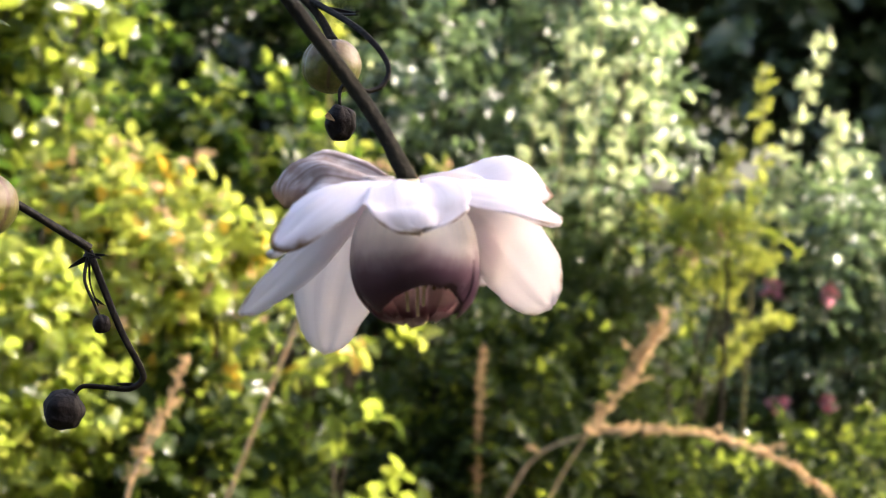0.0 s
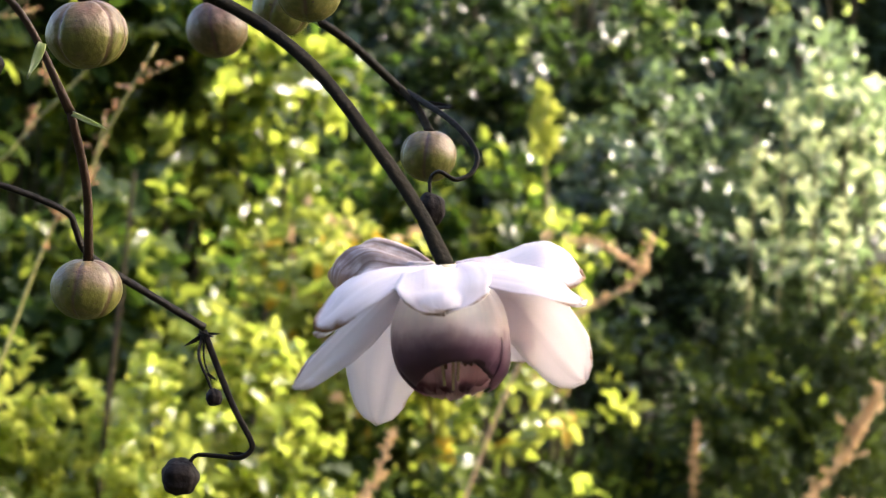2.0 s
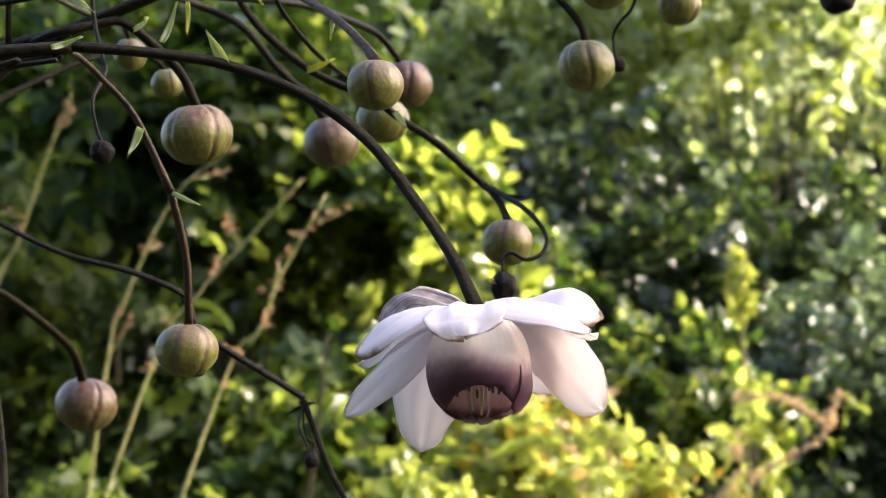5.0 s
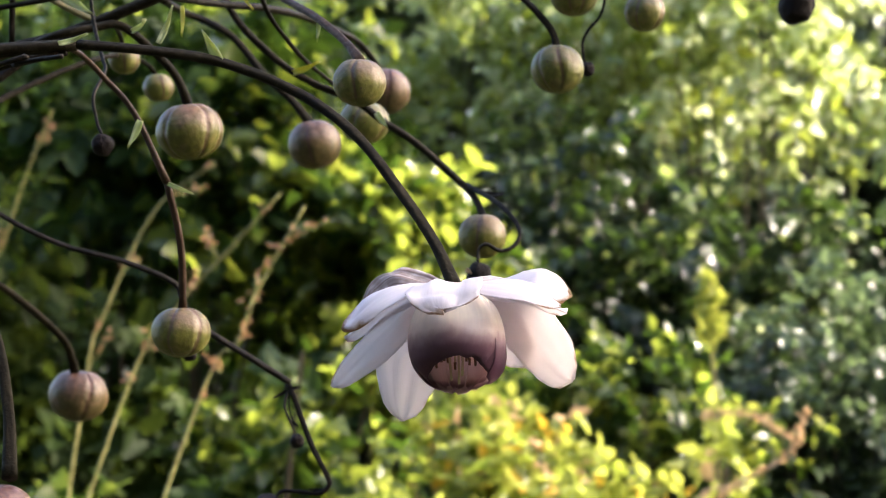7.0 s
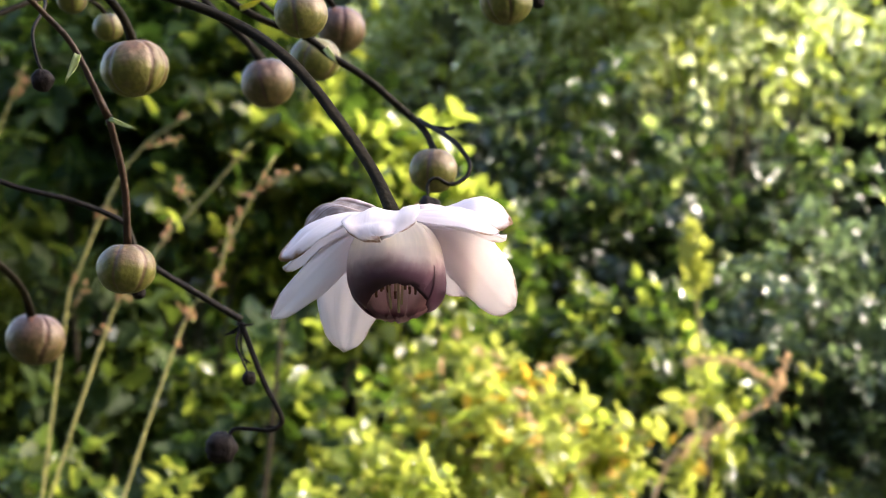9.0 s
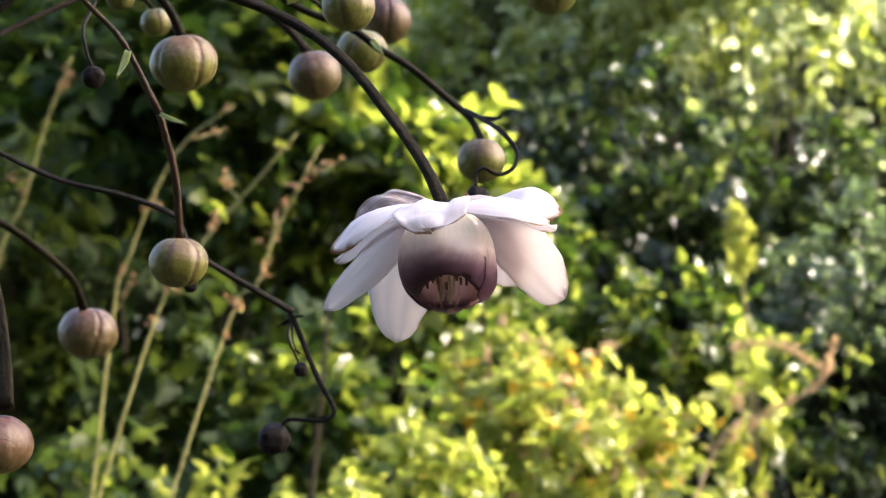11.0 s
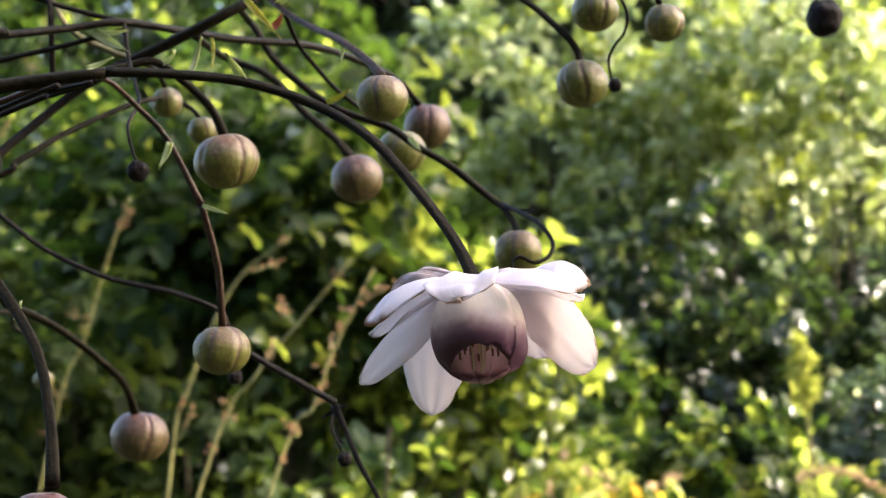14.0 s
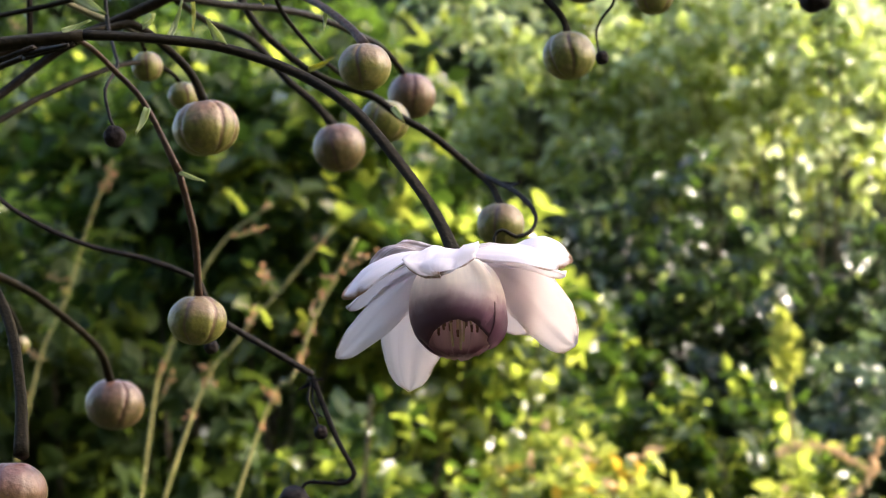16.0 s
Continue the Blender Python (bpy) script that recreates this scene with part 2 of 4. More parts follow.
PLUME = leaf_material("pale_plume", (0.26, 0.16, 0.075), (0.36, 0.24, 0.12), (0.50, 0.36, 0.22), (0.72, 0.50, 0.28), 0.5, 0.6)
# LEAF_DARK and LEAF_DEEP: darker than real foliage, deep shade put into the colour
LEAF_DARK = leaf_material("shade_darkened_green_leaf", (0.011, 0.023, 0.007), (0.017, 0.033, 0.009), (0.030, 0.050, 0.012), (0.11, 0.20, 0.02), 0.34, 0.5, 0.12)
LEAF_DEEP = leaf_material("shade_darkened_olive_leaf", (0.011, 0.020, 0.006), (0.018, 0.031, 0.008), (0.034, 0.048, 0.012), (0.11, 0.16, 0.02), 0.26, 0.5, 0.08)
# lighter green; mixed into dark plants it stands for leaves in the sun
LEAF_GREEN = leaf_material("sunlit_green_leaf", (0.042, 0.062, 0.013), (0.076, 0.100, 0.020), (0.120, 0.146, 0.032), (0.51, 0.61, 0.08), 0.52, 0.18, 0.7)
# dark copy of the blue-green leaf with shade put into its colour
LEAF_SHADE = leaf_material("shade_toned_blue_green_leaf", (0.011, 0.020, 0.009), (0.018, 0.031, 0.013), (0.034, 0.050, 0.022), (0.09, 0.15, 0.04), 0.28, 0.27, 0.6)
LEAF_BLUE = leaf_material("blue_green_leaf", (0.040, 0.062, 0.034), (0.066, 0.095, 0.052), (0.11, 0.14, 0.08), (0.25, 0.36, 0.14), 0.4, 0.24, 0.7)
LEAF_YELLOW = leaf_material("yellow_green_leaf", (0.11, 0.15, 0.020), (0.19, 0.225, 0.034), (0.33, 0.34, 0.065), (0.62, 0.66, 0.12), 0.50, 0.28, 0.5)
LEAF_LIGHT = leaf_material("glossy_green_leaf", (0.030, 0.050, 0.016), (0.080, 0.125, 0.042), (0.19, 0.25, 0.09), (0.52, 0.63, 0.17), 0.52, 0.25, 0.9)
# pale leaf of the silvery shoots; in green shrubs it paints sun glints
LEAF_SILVER_GLINT = leaf_material("silvery_glint_leaf", (0.25, 0.31, 0.16), (0.37, 0.43, 0.24), (0.54, 0.58, 0.35), (0.78, 0.86, 0.44), 0.5, 0.14, 0.9)
LEAF_OLD = leaf_material("yellow_old_leaf", (0.42, 0.26, 0.03), (0.55, 0.34, 0.04), (0.62, 0.42, 0.07), (0.85, 0.55, 0.06), 0.45, 0.5)
LEAF_FAR = leaf_material("far_leaf", (0.028, 0.040, 0.018), (0.042, 0.058, 0.024), (0.066, 0.086, 0.032), (0.13, 0.19, 0.04), 0.32, 0.4)
PETAL_PINK = leaf_material("pink_petal", (0.72, 0.22, 0.32), (0.80, 0.32, 0.42), (0.85, 0.44, 0.52), (0.95, 0.42, 0.50), 0.5, 0.5)

# ---- helpers for things and parts ----
ORIGIN = {}


def thing(name, at, label, category, group=""):
    ob = new(name)
    ob.location = at
    ob.empty_display_size = 0.01
    ORIGIN[ob] = Vector(at)
    return tagged(ob, label, category, group)


def link_part(name, mesh, mat, parent, at, label=""):
    mesh.materials.append(mat)
    ob = new(name, mesh)
    ob.location = at
    ob.parent = parent
    ob.matrix_parent_inverse = Matrix.Translation(-ORIGIN[parent])
    ORIGIN[ob] = Vector(at)
    return tagged(ob, label)


def part(name, bm, mat, parent, at=(0, 0, 0), label="", smooth=True):
    """Links a bmesh as one mesh object under a thing or a part; vertices lie relative to at."""
    mesh = bpy.data.meshes.new(name)
    if smooth:
        for face in bm.faces:
            face.smooth = True
    bm.to_mesh(mesh)
    bm.free()
    return link_part(name, mesh, mat, parent, at, label)


def spline(points, steps):
    """A smooth line through the points."""
    pts = [Vector(p) for p in points]
    pts = [2 * pts[0] - pts[1], *pts, 2 * pts[-1] - pts[-2]]
    out = []
    for p0, p1, p2, p3 in zip(pts, pts[1:], pts[2:], pts[3:]):
        for k in range(steps):
            t = k / steps
            out.append(0.5 * (2 * p1 + (p2 - p0) * t + (2 * p0 - 5 * p1 + 4 * p2 - p3) * t * t + (3 * p1 - p0 - 3 * p2 + p3) * t ** 3))
    return out + [pts[-2]]


def tube(bm, line, r0, r1, sides=10, swell=0.0, ridge=0.0):
    """A tapered, slightly uneven tube along a line, closed at both ends."""
    rings, last = [], None
    side = Vector((0, 0, 1))
    for i, p in enumerate(line):
        ahead = (line[min(i + 1, len(line) - 1)] - line[max(i - 1, 0)]).normalized()
        side = side - ahead * side.dot(ahead)
        if side.length < 1e-4:
            side = ahead.orthogonal()
        side.normalize()
        other = ahead.cross(side)
        t = i / (len(line) - 1)
        r = r0 + (r1 - r0) * t
        r *= 1 + 0.06 * noise.noise(p * 160) + swell * max(0, t - 0.86) / 0.14
        ring = []
        for k in range(sides):
            a = k * math.tau / sides
            rr = r * (1 + ridge * math.cos(3 * a + 0.6) + 0.5 * ridge * math.cos(5 * a))
            ring.append(bm.verts.new(p + rr * (math.cos(a) * side + math.sin(a) * other)))
        if last:
            for k in range(sides):
                bm.faces.new((last[k], last[(k + 1) % sides], ring[(k + 1) % sides], ring[k]))
        rings.append(ring)
        last = ring
    bm.faces.new(rings[0][::-1])
    bm.faces.new(rings[-1])


def stem(parent, points, r0, r1, mat=None, name="stem", label="", swell=0.0, steps=6):
    bm = bmesh.new()
    at = Vector(points[0])
    tube(bm, [p - at for p in spline(points, steps)], r0, r1, 18, swell, 0.10)
    return part(name, bm, mat or STEM, parent, at, label)


def scatter_leaves(places, aims, ups, sizes, width=0.6, fold=0.18, bend=0.15):
    """One mesh of many small leaves: each a folded, drooping blade of six triangles."""
    n = len(places)
    ahead = aims / np.linalg.norm(aims, axis=1, keepdims=True)
    side = np.cross(ahead, ups)
    side /= np.linalg.norm(side, axis=1, keepdims=True) + 1e-9
    top = np.cross(side, ahead)
    s = sizes[:, None]
    shape = [(0, 0, 0), (0.35, 0.5, fold), (0.35, -0.5, fold), (0.45, 0, 0), (0.75, 0.34, fold * 0.6 - bend * 0.4), (0.75, -0.34, fold * 0.6 - bend * 0.4), (1, 0, -bend)]
    verts = np.stack([places + s * (a * ahead + b * width * side + c * top) for a, b, c in shape], 1).reshape(-1, 3)
    tri = np.array([(0, 3, 1), (0, 2, 3), (1, 3, 4), (2, 5, 3), (3, 6, 4), (3, 5, 6)])
    faces = (np.arange(n)[:, None, None] * 7 + tri[None]).reshape(-1, 3)
    mesh = bpy.data.meshes.new("foliage")
    mesh.vertices.add(len(verts))
    mesh.vertices.foreach_set("co", verts.ravel())
    mesh.loops.add(faces.size)
    mesh.loops.foreach_set("vertex_index", faces.ravel().astype(np.int32))
    mesh.polygons.add(len(faces))
    mesh.polygons.foreach_set("loop_start", np.arange(0, faces.size, 3, dtype=np.int32))
    mesh.update(calc_edges=True)
    return mesh


# ---- ground ----
def build_ground():
    bm = bmesh.new()
    n, half = 60, 40.0
    grid = []
    for i in range(n + 1):
        row = []
        for j in range(n + 1):
            u, v = (i / n * 2 - 1), (j / n * 2 - 1)
            x, y = half * u * abs(u), half * v * abs(v)
            row.append(bm.verts.new((x, y, 0.04 * noise.noise(Vector((x, y, 0)) * 0.9))))
        grid.append(row)
    for i in range(n):
        for j in range(n):
            bm.faces.new((grid[i][j], grid[i + 1][j], grid[i + 1][j + 1], grid[i][j + 1]))
    mesh = bpy.data.meshes.new("ground")
    for face in bm.faces:
        face.smooth = True
    bm.to_mesh(mesh)
    bm.free()
    mesh.materials.append(SOIL)
    tagged(new("ground", mesh), "dark garden soil with moss and low green growth", "ground", kind="structure")


build_ground()


# ---- background planting ----
def bush(name, label, category, at, radius, z0, z1, lobes, shoots, pairs, length, size, mat, seed, lobe=0.12, width=0.6, lean=0.3, droop=0.35, group="", stems=14, extra=()):
    """A leafy plant: stems from the ground carry rounded lobes of leafy shoots; each shoot bears leaves in pairs, crosswise, facing up and outwards."""
    rng = np.random.default_rng(seed)
    x, y = at
    root = thing(name, (x, y, 0), label, category, group)
    rx, ry = radius
    c = rng.normal(size=(lobes, 3))
    c /= np.linalg.norm(c, axis=1, keepdims=True)
    c *= rng.random((lobes, 1)) ** 0.45
    centres = c * [rx, ry, (z1 - z0) / 2] + [0, 0, (z0 + z1) / 2]
    for k in rng.choice(lobes, min(stems, lobes), replace=False):
        tip = Vector(centres[k])
        foot = Vector((tip.x * 0.45, tip.y * 0.45, 0))
        mid = foot.lerp(tip, 0.5) + Vector(rng.normal(size=3)) * 0.03
        bm = bmesh.new()
        tube(bm, spline([foot, mid, tip], 4), 0.005, 0.0018, 5)
        part("stem", bm, STEM_WOOD, root, (x, y, 0))
    which = rng.integers(0, lobes, shoots)
    out = rng.normal(size=(shoots, 3)) + [0, 0, 0.25]
    out /= np.linalg.norm(out, axis=1, keepdims=True)
    big = lobe * (0.6 + 0.8 * rng.random(lobes))[which, None]
    base = centres[which] + out * big * (0.35 + 0.65 * rng.random((shoots, 1)))
    run = out + rng.normal(size=(shoots, 3)) * 0.45 + [0, 0, lean]
    run /= np.linalg.norm(run, axis=1, keepdims=True)
    face = out * 0.75 + rng.normal(size=(shoots, 3)) * 0.22 + [0, 0, 0.65]
    step = np.arange(pairs) / pairs
    far = length * (0.6 + 0.8 * rng.random((shoots, 1, 1)))
    nodes_at = base[:, None] + run[:, None] * far * step[None, :, None] - np.array([0, 0, 1.0]) * far * droop * step[None, :, None] ** 2
    side = np.cross(run, face)
    side /= np.linalg.norm(side, axis=1, keepdims=True) + 1e-9
    n = shoots * pairs * 2
    hand = np.where(np.arange(pairs * 2).reshape(pairs, 2) % 2 == 0, 1.0, -1.0)[None, :, :, None]
    turn = (np.arange(pairs) % 2)[None, :, None, None]
    across = side[:, None, None] * (1 - 0.55 * turn) + face[:, None, None] * 0.55 * turn
    aims = across * hand + run[:, None, None] * 0.7 + rng.normal(size=(shoots, pairs, 2, 3)) * 0.28 + [0, 0, -0.25]
    ups = np.broadcast_to(face[:, None, None], aims.shape) + rng.normal(size=aims.shape) * 0.25
    places = np.broadcast_to(nodes_at[:, :, None], aims.shape).reshape(n, 3).copy()
    places[:, 2] = np.maximum(places[:, 2], 0.01)
    taper = (0.65 + 0.5 * np.sin(np.pi * (0.15 + 0.8 * step)))[None, :, None]
    sizes = (size * taper * (0.75 + 0.5 * rng.random((shoots, pairs, 2)))).reshape(n)
    pick_by = np.repeat(rng.random(shoots), pairs * 2) + 1.2 * rng.random(n)
    kinds = [mat] + [m for m, _ in extra]
    cuts = np.quantile(pick_by, 1 - np.cumsum([share for _, share in extra])) if extra else []
    kind = np.zeros(n, int)
    for k, cut in reversed(list(enumerate(cuts))):
        kind[pick_by > cut] = k + 1
    for k, leaf_mat in enumerate(kinds):
        pick = kind == k
        if pick.any():
            mesh = scatter_leaves(places[pick], aims.reshape(n, 3)[pick], ups.reshape(n, 3)[pick], sizes[pick], width)
            tagged(link_part("foliage", mesh, leaf_mat, root, (x, y, 0)), kind="stuff")
    return root


def spike(name, label, points, r, tufts, each, spread, mat, seed, start=0.3, size=0.007, stem_mat=None, group="dry seed spikes", branch=None, twigs=0, twig=0.02):
    """A flower or seed spike: a thin stem from the ground with small tufts of florets along its upper part."""
    rng = np.random.default_rng(seed)
    p0, p1 = Vector(points[0]), Vector(points[1])
    slope = (p0 - p1) / max(p1.z - p0.z, 0.02)
    slope.x = min(max(slope.x, -0.7), 0.7)
    foot = p0 + slope * p0.z * 0.6
    foot.z = 0
    root = thing(name, foot, label, "plant", group)
    stem(root, [foot, foot.lerp(p0, 0.6), *points], r * 1.25, r * 0.6, stem_mat or STEM_DRY)
    path = spline(points, 8)
    k = (start + (1 - start) * (np.arange(tufts) + rng.random(tufts)) / tufts) * (len(path) - 1)
    base = np.array([path[min(int(v), len(path) - 1)] for v in k])
    out = rng.normal(size=(tufts, 3)) * [1, 1, 0.4] + [0, 0, 0.5]
    out /= np.linalg.norm(out, axis=1, keepdims=True)
    thin = (1.15 - k / len(path))[:, None]
    along = rng.random((tufts, each, 1))
    places = base[:, None] + out[:, None] * spread * along * thin[:, None] + rng.normal(size=(tufts, each, 3)) * size * 0.25
    aims = out[:, None] + rng.normal(size=(tufts, each, 3)) * 0.7
    n = tufts * each
    mesh = scatter_leaves(places.reshape(-1, 3) - np.array(foot), aims.reshape(-1, 3), rng.normal(size=(n, 3)), size * (0.6 + 0.8 * rng.random(n)), 0.38)
    tagged(link_part("seed_head", mesh, mat, root, foot), kind="stuff")
    for j in range(twigs):
        p = path[int((0.12 + 0.8 * (j + rng.random()) / twigs) * (len(path) - 1))]
        way = Vector(rng.normal(size=3) * [1, 0.7, 0.35]) + Vector((0, 0, 0.55))
        end = p + way.normalized() * twig * (0.5 + rng.random())
        stem(root, [p, p.lerp(end, 0.5) + Vector((0, 0, -0.06 * twig)), end], r * 0.5, r * 0.3, stem_mat or STEM_DRY, "side_twig", steps=3)
        m = 11
        share = rng.random((m, 1)) ** 0.7
        base = np.array(p) + (np.array(end) - np.array(p)) * share
        mesh = scatter_leaves(base + rng.normal(size=(m, 3)) * size * 0.35 - np.array(foot), rng.normal(size=(m, 3)) + np.array(way) * 0.8, rng.normal(size=(m, 3)), size * (0.5 + 0.8 * rng.random(m)), 0.5)
        tagged(link_part("seed_head", mesh, mat, root, foot), kind="stuff")
    if branch:
        stem(root, branch, r * 0.8, r * 0.5, stem_mat or STEM_DRY, "branch")
        twig = spline(branch, 8)
        base = np.array([twig[int(v)] for v in rng.integers(0, len(twig), tufts * each // 2)])
        m = len(base)
        mesh = scatter_leaves(base + rng.normal(size=(m, 3)) * spread * 0.4 - np.array(foot), rng.normal(size=(m, 3)), rng.normal(size=(m, 3)), size * (0.5 + 0.7 * rng.random(m)), 0.6)
        tagged(link_part("seed_head", mesh, mat, root, foot), kind="stuff")
    return root


# far shrubs that close the view
for i, (x, y, h) in enumerate([(-5.6, 8.4, 4.6), (-4.1, 8.0, 4.4), (-2.6, 8.3, 4.2), (-1.1, 7.8, 3.6), (0.4, 8.2, 2.8), (1.9, 7.9, 2.2), (3.4, 8.3, 2.2), (5.0, 8.2, 2.4), (-3.4, 9.4, 4.2), (-1.85, 9.3, 4.2), (-0.35, 9.2, 3.6), (1.1, 9.3, 3.0)]):
    bush("shrub", "tall dark green shrub at the back of the garden", "shrub", (x, y), (1.0, 0.6), 0.1, h, 34, 900, 5, 0.32, 0.11, LEAF_FAR, 40 + i, 0.34, 0.6, 0.2, 0.4, "background shrubs", 14)

# unseen tall growth, added behind the path to shut out the sky there
for i, (x, y, h) in enumerate([(-3.0, -1.6, 2.5), (-1.9, -2.3, 2.8), (-0.6, -2.6, 2.9), (0.8, -2.6, 2.9), (2.1, -2.2, 2.8), (3.1, -1.4, 2.5)]):
    bush("shrub", "tall unseen shrub added behind the path to block sky light", "shrub", (x, y), (0.85, 0.6), 0.1, h, 44, 1000, 5, 0.3, 0.13, LEAF_FAR, 60 + i, 0.36, 0.65, 0.2, 0.4, "background shrubs", 12)


def tree(name, label, foot, fork, limbs, leaves, size, mat, seed):
    """A tree: tapered trunk, limbs, and a crown of leaves in clumps along the limbs' ends."""
    rng = np.random.default_rng(seed)
    root = thing(name, (foot[0], foot[1], 0), label, "tree")
    bm = bmesh.new()
    f, k = Vector(foot), Vector(fork)
    tube(bm, [p - f for p in spline([f, f.lerp(k, 0.5) + Vector((0.05, 0.03, 0)), k], 6)], 0.05, 0.032, 12)
    part("trunk", bm, STEM_WOOD, root, f)
    spots = []
    for end, spread in limbs:
        e = Vector(end)
        bm = bmesh.new()
        line = spline([k, k.lerp(e, 0.5) + Vector((0, 0, 0.12)), e], 6)
        tube(bm, [p - k for p in line], 0.028, 0.009, 8)
        part("limb", bm, STEM_WOOD, root, k)
        for p in line[3 * len(line) // 4:]:
            for _ in range(4):
                spots.append((np.array(p) + rng.normal(size=3) * spread * [0.6, 0.6, 0.25], spread))
    which = rng.integers(0, len(spots), leaves)
    centres = np.array([spots[w][0] for w in which])
    off = rng.normal(size=(leaves, 3)) * np.array([spots[w][1] for w in which])[:, None] * 0.45
    aims = off + rng.normal(size=(leaves, 3)) * 0.1 + [0, 0, -0.03]
    mesh = scatter_leaves(centres + off - np.array(f), aims, rng.normal(size=(leaves, 3)) * 0.5 + [0, 0, 1], size * (0.6 + 0.8 * rng.random(leaves)), 0.65)
    tagged(link_part("crown", mesh, mat, root, f), kind="stuff")


# unseen trees, added towards the sun to shade the left bed, olive shrub and flower
tree("tree", "unseen tree added to shade the left part of the bed", (2.9, 2.86, 0), (2.3, 2.65, 2.9),
     [((0.50, 2.12, 1.88), 0.08), ((0.50, 2.14, 1.80), 0.09), ((0.48, 2.16, 1.75), 0.09), ((0.50, 2.47, 1.85), 0.09), ((0.50, 3.45, 2.05), 0.12), ((3.2, 2.3, 3.6), 0.25), ((3.3, 2.5, 3.3), 0.25)], 9500, 0.055, LEAF_DARK, 77)
tree("tree", "small unseen tree added to shade the olive shrub", (2.9, 2.4, 0), (1.95, 2.78, 1.75),
     [((1.42, 2.54, 1.14), 0.15), ((1.47, 2.45, 1.26), 0.14), ((2.3, 2.9, 2.0), 0.2)], 2800, 0.055, LEAF_DARK, 79)
tree("tree", "unseen tree added to give the flower light shade", (2.9, 1.4, 0), (2.65, 1.1, 1.5),
     [((2.05, 0.76, 2.14), 0.22), ((2.15, 0.68, 2.22), 0.22), ((2.0, 0.88, 2.08), 0.2), ((2.6, 0.9, 2.6), 0.3), ((3.0, 1.4, 2.7), 0.3), ((3.1, 2.0, 2.5), 0.3)], 1250, 0.07, LEAF_DARK, 78)

# low growth that covers the soil of the bed and the ground beyond
rng = np.random.default_rng(5)
count = 32000
spots = np.stack([rng.uniform(-5.5, 5.5, count), rng.uniform(-2.2, 7.5, count), rng.uniform(0.0, 0.07, count)], 1)
spots[: count // 2, :2] = rng.normal(size=(count // 2, 2)) * [0.95, 0.95] + [-0.2, 2.3]
mesh = scatter_leaves(spots, rng.normal(size=(count, 3)) * [1, 1, 0.3] + [0, 0, 0.6], rng.normal(size=(count, 3)) * 0.4 + [0, 0, 1], 0.05 * (0.5 + rng.random(count)), 0.5)
mesh.materials.append(LEAF_DEEP)
tagged(new("ground_cover", mesh), "low dark green leaves covering the soil", "ground cover", kind="stuff")

# middle distance
BACK = "background shrubs"
# the pale leaf share brightens these shrubs in place of sunlight and glints
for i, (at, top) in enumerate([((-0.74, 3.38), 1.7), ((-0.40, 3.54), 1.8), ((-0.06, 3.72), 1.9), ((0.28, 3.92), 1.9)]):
    bush("shrub", "broad green shrub with small glossy leaves, pale ones as sun glints", "shrub", at, (0.22, 0.09), 0.95, top, 20, 210, 5, 0.12, 0.034, LEAF_LIGHT, 101 + i, 0.085, 0.6, 0.3, 0.5, BACK, 10, [(LEAF_SILVER_GLINT, 0.34), (LEAF_GREEN, 0.25)])
bush("shrub", "end of a glossy-leaved shrub, sunlight put in by more pale leaves", "shrub", (-0.20, 3.32), (0.32, 0.06), 1.08, 1.62, 26, 180, 5, 0.11, 0.033, LEAF_LIGHT, 51, 0.08, 0.6, 0.3, 0.5, BACK, 12, [(LEAF_SILVER_GLINT, 0.42), (LEAF_GREEN, 0.2)])
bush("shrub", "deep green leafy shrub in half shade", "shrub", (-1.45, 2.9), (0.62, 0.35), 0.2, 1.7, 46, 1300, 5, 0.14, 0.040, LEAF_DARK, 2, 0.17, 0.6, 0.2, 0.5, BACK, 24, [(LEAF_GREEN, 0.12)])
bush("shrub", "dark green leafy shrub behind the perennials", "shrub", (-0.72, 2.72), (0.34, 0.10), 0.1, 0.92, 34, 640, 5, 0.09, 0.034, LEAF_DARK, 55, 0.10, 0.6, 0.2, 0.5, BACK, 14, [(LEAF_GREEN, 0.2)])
# LEAF_SHADE paints the shade here; the few light leaves stand for glints
bush("shrub", "blue-green shrub, shade and glints put into its leaf colours", "shrub", (-0.36, 3.05), (0.55, 0.18), 0.15, 1.08, 44, 1000, 5, 0.10, 0.036, LEAF_SHADE, 13, 0.12, 0.6, 0.2, 0.5, BACK, 24, [(LEAF_DARK, 0.25), (LEAF_LIGHT, 0.09), (LEAF_SILVER_GLINT, 0.02)])
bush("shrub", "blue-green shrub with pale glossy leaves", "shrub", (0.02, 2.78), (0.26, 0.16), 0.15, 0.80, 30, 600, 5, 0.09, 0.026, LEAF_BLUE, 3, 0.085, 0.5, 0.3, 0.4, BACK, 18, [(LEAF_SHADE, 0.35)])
bush("shrub", "blue-green shrub with silvery sunlit shoots", "shrub", (0.20, 2.95), (0.20, 0.12), 0.3, 0.86, 24, 420, 5, 0.09, 0.026, LEAF_BLUE, 4, 0.085, 0.5, 0.4, 0.4, BACK, 16, [(LEAF_SILVER_GLINT, 0.06)])
bush("shrub", "silvery sunlit shoots of a blue-green shrub", "shrub", (0.30, 2.80), (0.06, 0.05), 0.56, 0.78, 9, 60, 5, 0.08, 0.024, LEAF_SILVER_GLINT, 14, 0.05, 0.45, 0.5, 0.3, BACK, 6, [(LEAF_BLUE, 0.6)])
bush("shrub", "rounded olive green shrub with fine leaves", "shrub", (0.21, 2.2), (0.15, 0.12), 0.0, 0.47, 34, 1500, 6, 0.07, 0.015, LEAF_DEEP, 5, 0.08, 0.4, 0.3, 0.3, BACK, 16)
